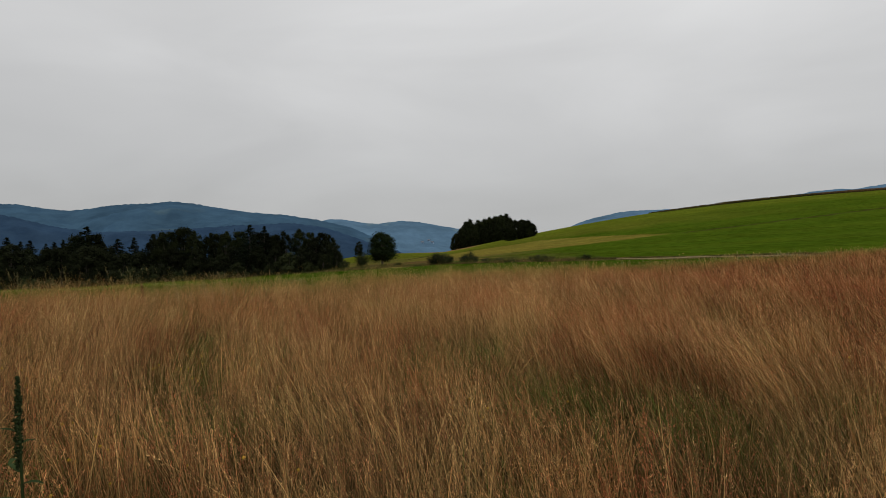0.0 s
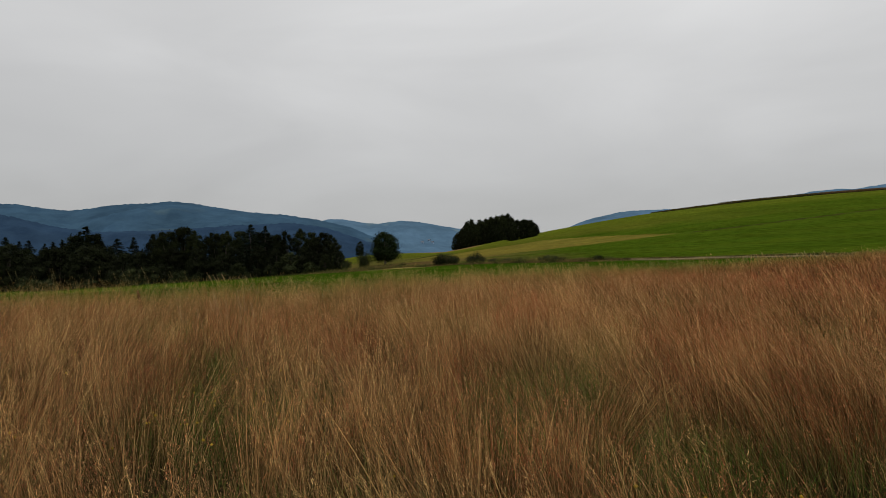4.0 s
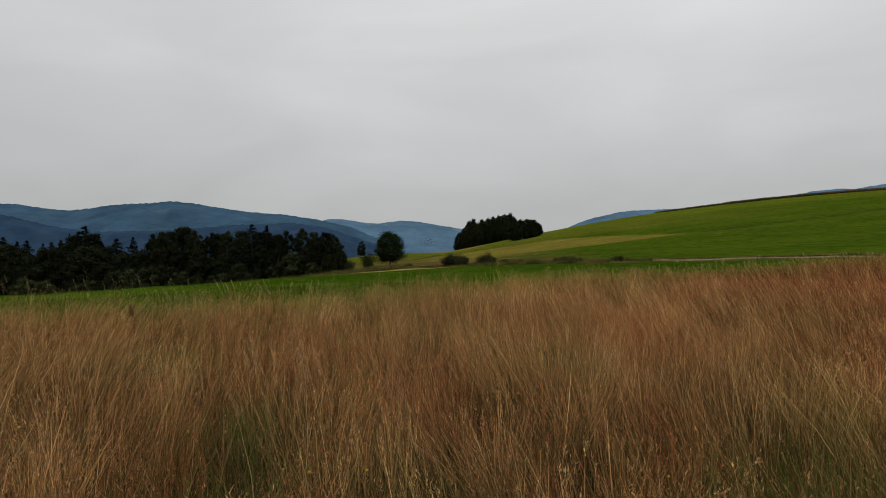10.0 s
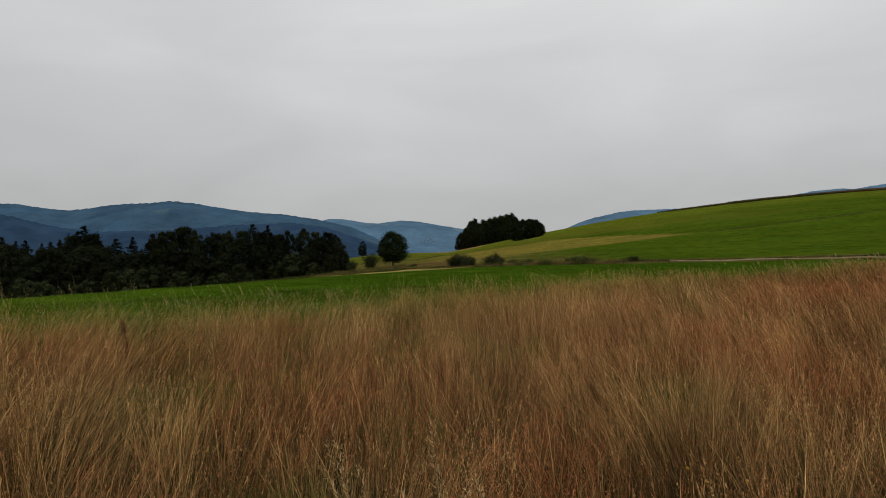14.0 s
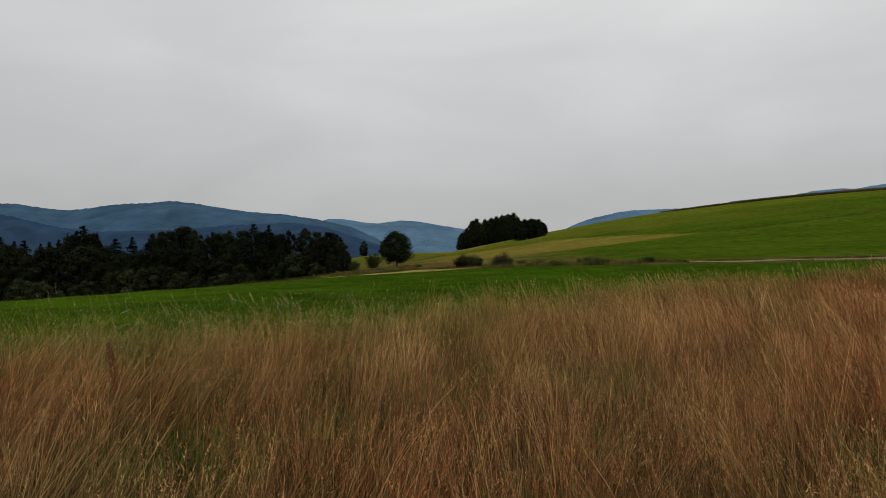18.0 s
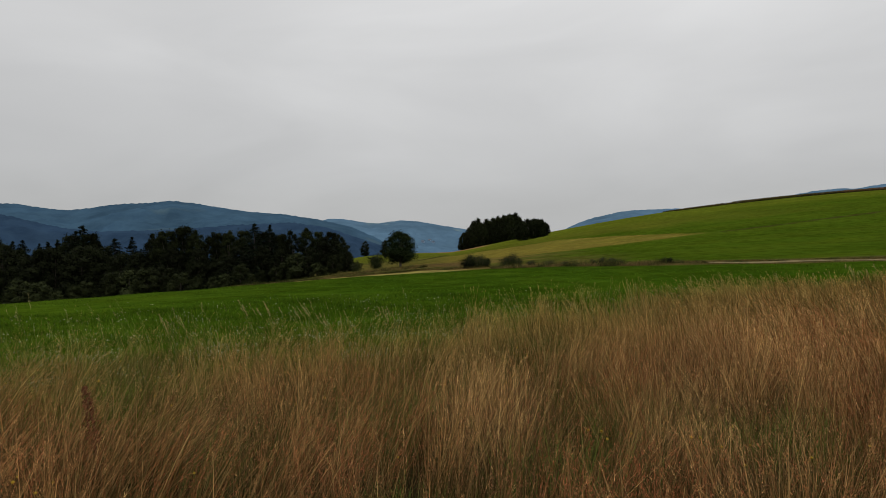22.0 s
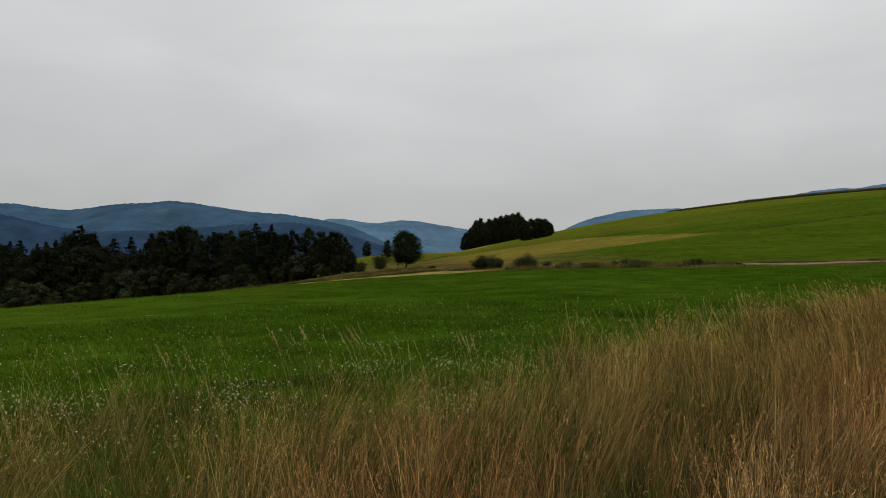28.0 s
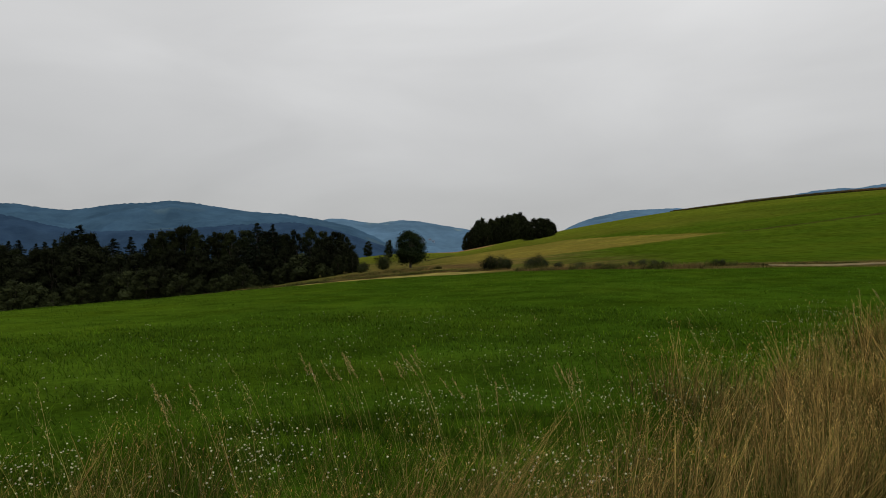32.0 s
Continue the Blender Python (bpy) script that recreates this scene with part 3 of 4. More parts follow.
low_bush = bush("low_bush", 441, 2.2, 1.6, 900, 0.14, MAT_SHRUB, "low bush in dry grass beside the slope", "low bushes by the wood")
stand(low_bush, 610, 180, 458, 0, 0, True)
plant(low_bush, 604, 176, 464)

# the copse on the hill
COPSE = "trees of the copse"
grove = [broad_tree("copse_tree", 500 + k, 16, 6.4, 0.4, 18, 2600, 0.30, MAT_BROAD, "dark broadleaved tree in a copse on the hill", 0.0, group=COPSE, dense=0.78, puff=1.5) for k in range(3)]
for px, top, y in ((808, 411, 448), (816, 403, 446), (824, 394, 450), (830, 387, 452), (837, 394, 446), (848, 388, 448), (858, 385, 450), (867, 383, 446), (876, 380, 452), (885, 379, 446), (894, 377, 450), (902, 383, 448), (812, 412, 436), (824, 407, 434), (840, 403, 434), (856, 401, 432), (872, 400, 434), (888, 402, 432)):
    plant(grove[rng.randrange(3)], px, y, top, rng.uniform(0.62, 0.85))
for px, top, y in ((903, 393, 352), (913, 388, 350), (923, 387, 352), (933, 389, 350), (941, 394, 352), (906, 402, 346), (922, 404, 345), (937, 404, 346)):
    plant(grove[rng.randrange(3)], px, y, top, rng.uniform(1.05, 1.3))

# shrubs on the verge behind the clover field
verge_bush = bush("verge_bush", 601, 1.7, 1.5, 2600, 0.065, MAT_THICKET, "dark low bush on the dry verge of the field", "bushes along the verge")
for px, y, top, wide in ((766, 107, 448, 0.8), (774, 106, 444, 0.85), (786, 105, 445, 0.9), (796, 105, 450, 0.8), (822, 99, 448, 0.8), (831, 98, 442, 0.75), (840, 98, 450, 0.9), (860, 96, 455, 1.4), (884, 92, 455, 1.7), (905, 89, 456, 1.4), (940, 83, 453, 1.2), (952, 81, 449, 1.1), (964, 80, 450, 1.2), (976, 79, 453, 1.5), (1001, 78, 457, 1.4), (1034, 75, 449, 0.9), (1041, 74.5, 449, 1.0), (1081, 74, 455, 1.0), (1090, 73, 456, 1.3), (1130, 74, 456, 1.4)):
    plant(verge_bush, px, y, top, wide)

# ripe crop along the top of the hill
MAT_CROP = blade_material("ripe_crop", 0.8, through_light=0.1)


def far_house(name, ridge, px, py, label):
    """A small gabled house, far off on the slope of a range."""
    co = np.empty(len(ridge.data.vertices) * 3, np.float32)
    ridge.data.vertices.foreach_get("co", co)
    co = co.reshape(-1, 3)
    off = np.hypot(co[:, 0] / co[:, 1] - bearing(px), (co[:, 2] - EYE_Z) / co[:, 1] - (421 - py) / 1120)
    p = co[off.argmin()]
    root = empty(name, label, "house", "houses in the valley")
    root.location = (float(p[0]), float(p[1]) - 4, float(p[2]) - 1)
    root.rotation_euler = (0, 0, rng.uniform(-0.6, 0.6))
    w, d, h = 8, 5, 6
    wall = np.array([(-w, -d, -6), (w, -d, -6), (w, d, -6), (-w, d, -6), (-w, -d, h), (w, -d, h), (w, d, h), (-w, d, h)], float)
    part(raw_mesh("wall", wall, np.array([(0, 1, 5, 4), (1, 2, 6, 5), (2, 3, 7, 6), (3, 0, 4, 7)]), 4, MAT_WALL, smooth_faces=False), root)
    e = 0.8
    top = np.array([(-w - e, -d - e, h - 0.4), (w + e, -d - e, h - 0.4), (w + e, 0, h + 5), (-w - e, 0, h + 5), (w + e, d + e, h - 0.4), (-w - e, d + e, h - 0.4)], float)
    part(raw_mesh("roof", top, np.array([(0, 1, 2, 3), (3, 2, 4, 5)]), 4, MAT_ROOF, smooth_faces=False), root)


# white walls dimmed and blued: the haze of distance put into their colour
MAT_WALL = bark_material("hazy_plaster", (0.20, 0.27, 0.36), (0.24, 0.31, 0.40))
MAT_ROOF = bark_material("hazy_roof_tiles", (0.10, 0.12, 0.15), (0.14, 0.16, 0.19))
for px, py in ((738, 426), (746, 429), (757, 427), (768, 431), (631, 424)):
    far_house("valley_house", PALE_RANGE, px, py, "small pale house far off in the blue valley")

# ---------------------------------------------------------------- grass and flowers


def nearness(x, y):
    """Distance of a spot on the ground from the line of flight."""
    t = np.clip((x * RUN_X + y * RUN_Y) / (RUN_X ** 2 + RUN_Y ** 2), 0, 1)
    return np.hypot(x - t * RUN_X, y - t * RUN_Y)


def scatter(r, count, x0, x1, y0, y1):
    return r.uniform(x0, x1, count), r.uniform(y0, y1, count)


def in_reach(x, y, margin):
    """Ground that lies ahead of some point of the flight, with a margin to either side."""
    ahead0 = (y > 1.6) & (np.abs(x) < 0.72 * y + margin)
    ok = ahead0.copy()
    for s in (0.2, 0.4, 0.6, 0.8, 1.0):
        yy, xx = y - RUN_Y * s, x - RUN_X * s
        ok |= (yy > 1.6) & (np.abs(xx) < 0.72 * yy + margin)
    return ok


def ribbons(r, x, y, tall, width, lean, bend, segments, low_colour, high_colour, blend_power=0.8):
    """Tapered blades: each one bends over along its length. Returns corners, triangles and colours."""
    n = len(x)
    z = land(x, y) - 0.02
    face = r.uniform(0, math.pi, n)
    bx, by = np.cos(face), np.sin(face)
    lx, ly = lean
    co, colours, k = [], [], segments
    for s in range(k + 1):
        f = s / k
        out = tall * (lx * f + bend[0] * f * f), tall * (ly * f + bend[1] * f * f)
        up = tall * (f - 0.22 * np.hypot(bend[0], bend[1]) * f * f)
        c = low_colour + (high_colour - low_colour) * (f ** blend_power)
        px, py, pz = x + out[0], y + out[1], z + up
        if s < k:
            w = width * (1 - 0.72 * f) * 0.5
            co += [np.stack([px - bx * w, py - by * w, pz], -1), np.stack([px + bx * w, py + by * w, pz], -1)]
            colours += [c, c]
        else:
            co.append(np.stack([px, py, pz], -1))
            colours.append(c)
    m = 2 * k + 1
    base = np.arange(n)[:, None] * m
    tri = []
    for s in range(k - 1):
        a = 2 * s
        tri += [base + [a, a + 1, a + 3], base + [a, a + 3, a + 2]]
    tri.append(base + [2 * k - 2, 2 * k - 1, 2 * k])
    return np.stack(co, 1).reshape(-1, 3), np.concatenate(tri), np.stack(colours, 1).reshape(-1, 3), np.stack([x + tall * (lx + bend[0]), y + tall * (ly + bend[1]), z + tall * (1 - 0.22 * np.hypot(bend[0], bend[1]))], -1)


def gather(pieces):
    co, tri, col, k = [], [], [], 0
    for c, t, l in pieces:
        co.append(c), tri.append(t + k), col.append(l)
        k += len(c)
    return np.concatenate(co), np.concatenate(tri), np.concatenate(col)


STRAW, PALE, RUST = np.array([0.46, 0.235, 0.080]), np.array([0.53, 0.345, 0.132]), np.array([0.36, 0.108, 0.044])
HAY = np.array([0.300, 0.218, 0.056])
BENT, LITTER = np.array([0.29, 0.140, 0.055]), np.array([0.145, 0.095, 0.038])
LEAF, DARKLEAF, OLIVE = np.array([0.085, 0.125, 0.020]), np.array([0.030, 0.048, 0.010]), np.array([0.21, 0.165, 0.045])
WIND = (-0.03, -0.03)
gr = np.random.RandomState(77)


# greener, rustier and paler spots of the meadow: x, y, radius
HOLLOWS = ((1.35, 7.3, 1.0), (2.5, 6.7, 0.8), (-2.4, 6.2, 0.5), (-3.1, 8.3, 0.8), (-0.2, 8.3, 0.6), (0.5, 9.8, 0.8), (-3.9, 10.4, 0.6), (-4.5, 11.7, 0.6), (-6.6, 15.4, 0.9), (-5.3, 16.6, 0.6), (-4.2, 17.6, 0.6), (-2.0, 18.4, 0.9), (-5.5, 19.9, 0.6), (-4.7, 22.0, 0.8), (-3.4, 4.9, 0.6))
RUSTY = ((-4.3, 13.9, 1.4), (-2.6, 11.5, 0.7), (2.4, 8.6, 1.2), (-6.6, 16.6, 0.6), (-6.1, 17.3, 0.5), (-7.3, 16.8, 0.5), (0.5, 16.0, 1.6), (-1.2, 9.5, 0.7), (-2.2, 3.6, 0.8), (3.5, 13.0, 1.5))
STRAWY = ((-3.4, 7.4, 0.45), (-1.0, 13.5, 0.7), (-5.6, 12.4, 0.7), (-4.0, 23.0, 0.9), (3.2, 5.4, 0.6), (1.1, 10.8, 0.8), (-1.1, 6.6, 0.5), (-5.6, 22.5, 0.6), (-2.3, 26.3, 1.0), (0.4, 4.2, 0.5))

GAPS = ((-4.7, 22.1, 0.65), (-4.0, 10.5, 0.4), (0.1, 5.1, 0.4), (1.7, 6.2, 0.5), (-2.9, 7.0, 0.4), (-0.6, 11.6, 0.4), (-6.4, 14.6, 0.4), (-3.9, 15.4, 0.4), (-7.6, 19.2, 0.4))


def spots_of(x, y, spots):
    m = np.zeros(np.shape(x))
    ragged = 0.3 * waves(x, y, 68, 0.9, 2)
    for hx, hy, hr in spots:
        m = np.maximum(m, smooth(1.35, 0.5, np.hypot(x - hx, y - hy) / hr + ragged))
    return m


def patches(x, y):
    """How green, how rusty, how pale and how tall the meadow is at a spot."""
    low, rusty, pale = spots_of(x, y, HOLLOWS), spots_of(x, y, RUSTY), spots_of(x, y, STRAWY)
    green = np.maximum(0.75 * smooth(0.45, 0.95, waves(x, y, 61, 4.2, 3) + 0.35 * waves(x, y, 62, 1.2, 2)), low)
    rust = np.clip(smooth(-0.45, 0.55, waves(x, y, 63, 3.0, 3) + 0.3 * waves(x, y, 59, 0.9, 2)) + rusty - 0.6 * pale, 0, 1)
    straw = np.clip(smooth(-0.1, 0.7, waves(x, y, 60, 1.5, 3)) + pale - 0.5 * rusty - 0.4 * low, 0, 1)
    hilly = smooth(3, 10, x)
    rust, straw = np.clip(rust + 0.5 * hilly, 0, 1), straw * (1 - 0.65 * hilly)
    size = 1 + 0.12 * waves(x, y, 64, 1.9, 3) - 0.10 * low - 0.06 * green + 0.08 * pale
    return green, rust, straw, size


def panicles(r, tips, along, length, radius, husk, width, count, colour):
    """Loose seed heads: small husks on hair-thin branches round the top of each stem."""
    n = len(tips)
    co, cols = [], []
    for j in range(count):
        f = (j + r.uniform(0, 1, n)) / count
        a = r.uniform(0, 6.283, n)
        side = np.stack([np.cos(a), np.sin(a), r.normal(0, 0.25, n)], -1)
        c = tips - along * (length * f)[:, None] + side * (radius * (0.15 + 0.85 * f) * r.uniform(0.2, 1, n))[:, None]
        way = along * 0.8 + side * 0.6 + r.normal(0, 0.25, (n, 3))
        flat = r.uniform(0, 6.283, n)
        w = np.stack([np.cos(flat), np.sin(flat), np.zeros(n)], -1) * (width * 0.5)[:, None]
        co += [c - w, c + w, c + way * (husk * r.uniform(0.6, 1.3, n))[:, None]]
        cols += [colour] * 3
    tri = (np.arange(n)[:, None] * (3 * count) + np.arange(3 * count)[None, :]).reshape(-1, 3)
    return np.stack(co, 1).reshape(-1, 3), tri, np.stack(cols, 1).reshape(-1, 3)


def blend_of(a, b, f):
    return a * (1 - f) + b * f


def meadow_layer(stems, dmin, dmax, box, segments, husks, wscale, tuft):
    """One belt of the meadow, tuft by tuft: straw tussocks, hazy rust bent grass and green leafy tufts."""
    want = stems // tuft
    tx, ty = np.empty(0), np.empty(0)
    while len(tx) < want:
        x, y = scatter(gr, want, *box)
        d = nearness(x, y)
        ok = (d >= dmin) & (d < dmax) & in_reach(x, y, 1.0) & (gr.uniform(0, 1, want) < smooth(-2.0, 0.8, meadow_edge(x, y)) * (1 - 0.9 * spots_of(x, y, GAPS)))
        ok &= gr.uniform(0, 1, want) < 0.10 + 0.90 * smooth(-0.4, 0.35, waves(x, y, 65, 1.0, 2))
        tx, ty = np.r_[tx, x[ok]], np.r_[ty, y[ok]]
    tx, ty = tx[:want], ty[:want]
    green, rust, straw, size = patches(tx, ty)
    inside = meadow_edge(tx, ty)
    edge = smooth(4.0, -2.0, inside)
    leafy = gr.uniform(0, 1, want) < np.clip(0.20 + 0.66 * green + 0.42 * np.maximum(edge, 0.85 * smooth(8, 1, inside) * smooth(16, 21, ty)), 0, 0.92)
    golden = ~leafy & (gr.uniform(0, 1, want) < 0.12 + 0.80 * straw)
    tone = gr.uniform(0.65, 1.35, want) * np.where(golden, 1.36, 1.10) * (1 + 0.18 * waves(tx, ty, 58, 0.7, 2))
    k = np.repeat(np.arange(want), tuft)
    n = len(k)
    radius = np.where(golden, gr.uniform(0.03, 0.10, want), gr.uniform(0.06, 0.18, want))[k] * np.maximum(1, np.maximum(dmin, 3) / 5) ** 0.5
    ox, oy = gr.normal(0, 1, n), gr.normal(0, 1, n)
    x, y = tx[k] + ox * radius, ty[k] + oy * radius
    d = nearness(x, y)
    is_leaf = gr.uniform(0, 1, n) < np.where(leafy, 0.80, np.where(golden, 0.22, 0.34))[k]
    lean_x = WIND[0] - 0.042 * np.clip(tx + 2.5, -6, 6) + 0.12 * waves(tx, ty, 69, 5.0, 2) + 0.20 * waves(tx, ty, 66, 1.7, 2) + gr.normal(0, 0.08, want)
    lean_y = WIND[1] + 0.18 * waves(tx, ty, 67, 1.9, 2) + gr.normal(0, 0.08, want)
    sway_x = lean_x[k] + 0.08 * ox + gr.normal(0, 0.11, n)
    sway_y = lean_y[k] + 0.08 * oy + gr.normal(0, 0.11, n)
    tall = np.where(is_leaf, gr.uniform(0.28, 0.72, n) * (1 + 0.2 * green[k]), np.where(golden[k], gr.uniform(0.58, 1.08, n), gr.uniform(0.36, 1.0, n)))
    tall = tall * (size * gr.normal(0.97, 0.09, want))[k] * np.where(is_leaf, 1.0, 1.06 + 0.05 * edge[k])
    bendk = np.where(is_leaf, 0.55, 0.16)
    a = gr.uniform(0, 6.283, n)
    droop = gr.uniform(0.2, 1, n)
    bend = (bendk * np.cos(a) * droop + np.where(is_leaf, 0.0, 0.75) * lean_x[k] * droop, bendk * np.sin(a) * droop + np.where(is_leaf, 0.0, 0.5) * lean_y[k])
    grow = np.maximum(1.0, d / 4.2) ** 0.85 * wscale
    width = np.where(is_leaf, 0.0050, np.where(golden[k], 0.0040, 0.0032)) * grow * gr.uniform(0.6, 1.3, n) * np.where(gr.uniform(0, 1, n) < 0.14, 1.7, 1.0)
    pick = np.clip(gr.uniform(0, 1, want)[k] + gr.normal(0, 0.25, n), 0, 1)[:, None]
    t, g = tone[k][:, None], green[k][:, None]
    rim = 0.75 * np.maximum(smooth(3.0, -0.4, inside), smooth(6.5, 0.5, inside) * smooth(16, 22, ty))[k][:, None]
    q = (rust * (1 - 0.5 * edge) * gr.uniform(0.7, 1.2, want))[k].clip(0, 1)[:, None]
    gold = blend_of(PALE, STRAW, pick) * (1 - 0.25 * q) + RUST * 0.25 * q
    bent = blend_of(BENT, RUST, 0.75 * q)
    stem_hi = np.where(golden[k][:, None], gold, bent)
    strand = ~is_leaf & (gr.uniform(0, 1, n) < 0.17 * smooth(18, 8, d))
    stem_hi = np.where(strand[:, None], PALE * 1.18, stem_hi)
    width = np.where(strand, width * 1.25, width)
    stem_hi = blend_of(stem_hi, HAY, rim * np.where(golden[k][:, None], 1.0, 0.85))
    stem_hi = blend_of(stem_hi, OLIVE * 0.85, 0.65 * g) * t
    # lower stems olive, times 0.45: shade deep in the grass put into colour
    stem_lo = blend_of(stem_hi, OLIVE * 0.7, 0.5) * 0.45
    fresh = np.clip(0.20 + 0.75 * g + 0.25 * edge[k][:, None] - 0.30 * pick + gr.normal(0, 0.2, n)[:, None], 0, 1)
    leaf_hi = blend_of(LITTER, LEAF * (0.85 + 0.85 * g), fresh) * (0.6 + 0.4 * t)
    leaf_hi = blend_of(leaf_hi, np.array([0.130, 0.135, 0.024]), 0.8 * rim)
    # leaf bases darkened alike, the shade of the tufts put into their colour
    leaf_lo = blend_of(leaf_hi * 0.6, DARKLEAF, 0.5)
    L = is_leaf[:, None]
    # 1.7 carries the shaded base colour high up each blade
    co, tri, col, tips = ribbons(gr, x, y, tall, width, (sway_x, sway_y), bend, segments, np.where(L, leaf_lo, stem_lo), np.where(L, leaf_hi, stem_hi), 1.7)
    head = (~is_leaf) & (gr.uniform(0, 1, n) < 0.9)
    m = int(head.sum())
    along = np.stack([sway_x + 2 * bend[0], sway_y + 2 * bend[1], np.ones(n)], -1)[head]
    along /= np.linalg.norm(along, axis=1)[:, None]
    spiky = golden[k][head]
    hc = np.where(spiky[:, None], blend_of(PALE * 0.88, RUST, 0.45 * q[head]), blend_of(np.array([0.34, 0.165, 0.078]), RUST * 1.1, q[head]))
    hc = blend_of(hc, HAY * 1.05, rim[head] * 0.85)
    hc = blend_of(hc, OLIVE, 0.25 * g[head]) * t[head]
    length = np.where(spiky, gr.uniform(0.07, 0.15, m), gr.uniform(0.12, 0.24, m))
    spread = np.where(spiky, 0.008, gr.uniform(0.020, 0.048, m)) * grow[head] ** 0.3
    husk = np.where(spiky, 0.018, 0.018) * grow[head] ** 0.6 * gr.uniform(0.7, 1.3, m)
    heads = panicles(gr, tips[head], along, length, spread, husk, np.where(spiky, 0.0037, 0.0041) * grow[head] ** 0.85, husks, hc)
    return (co, tri, col), heads


belts = [
    meadow_layer(118000, 0.0, 4.5, (-14, 8, 1, 28), 3, 9, 1.0, 19),
    meadow_layer(104000, 4.5, 10, (-20, 16, 1, 34), 2, 5, 1.0, 17),
    meadow_layer(84000, 10, 22, (-26, 32, 1, 46), 2, 3, 1.2, 15),
    meadow_layer(60000, 22, 75, (-10, 80, 14, 72), 2, 1, 1.6, 12),
]


def plume(r, x, y, tall, lean, colour, husks=64):
    """Stout flowering stems with long drooping plumes."""
    n = len(x)
    bend = (np.full(n, -0.16) + r.normal(0, 0.07, n), r.normal(0, 0.06, n))
    sway = (lean + r.normal(0, 0.06, n), r.normal(0, 0.05, n))
    grow = np.maximum(1, nearness(x, y) / 6)
    co, tri, col, tips = ribbons(r, x, y, tall, 0.0036 * grow, sway, bend, 4, np.broadcast_to(OLIVE, (n, 3)), np.broadcast_to(colour, (n, 3)))
    along = np.stack([sway[0] + 2 * bend[0], sway[1] + 2 * bend[1], np.ones(n)], -1)
    along /= np.linalg.norm(along, axis=1)[:, None]
    head = panicles(r, tips, along, r.uniform(0.18, 0.28, n), r.uniform(0.012, 0.030, n), 0.022 * grow ** 0.6, 0.0042 * grow, husks, np.broadcast_to(colour, (n, 3)))
    return (co, tri, col), head


# taller stalks along the fringe, and a few groups in the meadow
x, y = scatter(gr, 7000, -32, 34, 8, 58)
inside = meadow_edge(x, y)
keep = (inside > -3.2) & (inside < 1.5) & in_reach(x, y, 0.5) & (gr.uniform(0, 1, len(x)) < 0.16 + 0.40 * waves(x, y, 81, 2.0, 2))
x, y = x[keep], y[keep]
belts.append(plume(gr, x, y, gr.uniform(0.75, 1.12, len(x)) + 0.28 * smooth(-2, -8, x) * gr.uniform(0, 1, len(x)) ** 1.5, -0.14, np.array([0.34, 0.275, 0.105]), 24))
x, y = scatter(gr, 90000, -24, -3, 8, 30)
inside = meadow_edge(x, y)
keep = (np.abs(inside) < 2.6) & in_reach(x, y, 0.5) & (gr.uniform(0, 1, len(x)) < 0.10 * smooth(-4, -8, x) * smooth(2.6, 1.0, np.abs(inside)) * (1 + 0.8 * waves(x, y, 87, 1.6, 2)))
x, y = x[keep], y[keep]
belts.append(plume(gr, x, y, gr.uniform(0.75, 1.18, len(x)), -0.10, np.array([0.24, 0.245, 0.062]), 7))
x, y = scatter(gr, 5000, -16, -3, 10, 26)
inside = meadow_edge(x, y)
keep = (inside > -1.6) & (inside < 1.2) & in_reach(x, y, 0.5) & (gr.uniform(0, 1, 5000) < 0.30 * smooth(23, 20, y) * smooth(-4, -7.0, x) * smooth(-0.3, 0.5, waves(x, y, 88, 1.3, 2)))
x, y = x[keep], y[keep]
belts.append(plume(gr, x, y, gr.uniform(1.20, 1.62, len(x)), -0.08, np.array([0.32, 0.26, 0.11]), 34))
for cx, cy, low, high, count in ((-3.35, 9.40, 1.42, 1.66, 13), (-8.9, 25.1, 1.05, 1.25, 9), (-8.0, 25.6, 1.0, 1.2, 6), (-10.2, 24.3, 0.9, 1.1, 6), (-7.3, 24.6, 0.9, 1.1, 5), (-6.3, 25.2, 0.9, 1.1, 5)):
    belts.append(plume(gr, cx + gr.normal(0, 0.22, count), cy + gr.normal(0, 0.25, count), gr.uniform(low, high, count), 0.10 if high > 1.5 else -0.10, np.array([0.42, 0.28, 0.13])))

# green-gold soft grass thick along the meadow's rim
x, y = scatter(gr, 190000, -27, 14, 8, 40)
inside = meadow_edge(x, y)
keep = in_reach(x, y, 0.5) & (nearness(x, y) < 26) & (gr.uniform(0, 1, len(x)) < 0.6 * smooth(-1.7, 0.6, inside) * smooth(4.5, 1.0, inside) * (0.30 + 0.65 * smooth(-0.4, 0.4, waves(x, y, 84, 1.2, 2))))
x, y = x[keep], y[keep]
n = len(x)
a = gr.uniform(0, 6.283, n)
gold = np.clip(0.85 * gr.uniform(0, 1, n) + 0.4 * waves(x, y, 85, 1.4, 2), 0, 1)[:, None]
hi = (np.array([0.085, 0.110, 0.018]) * (1 - gold) + np.array([0.235, 0.195, 0.058]) * gold) * (0.45 + 1.15 * gr.uniform(0, 1, n)[:, None] ** 1.6)
rim_tall = gr.uniform(0.40, 0.86, n) * (1 + 0.12 * waves(x, y, 86, 1.5, 2)) * (1 + 0.38 * smooth(-5, -9, x) * smooth(-2.8, 0.2, meadow_edge(x, y)))
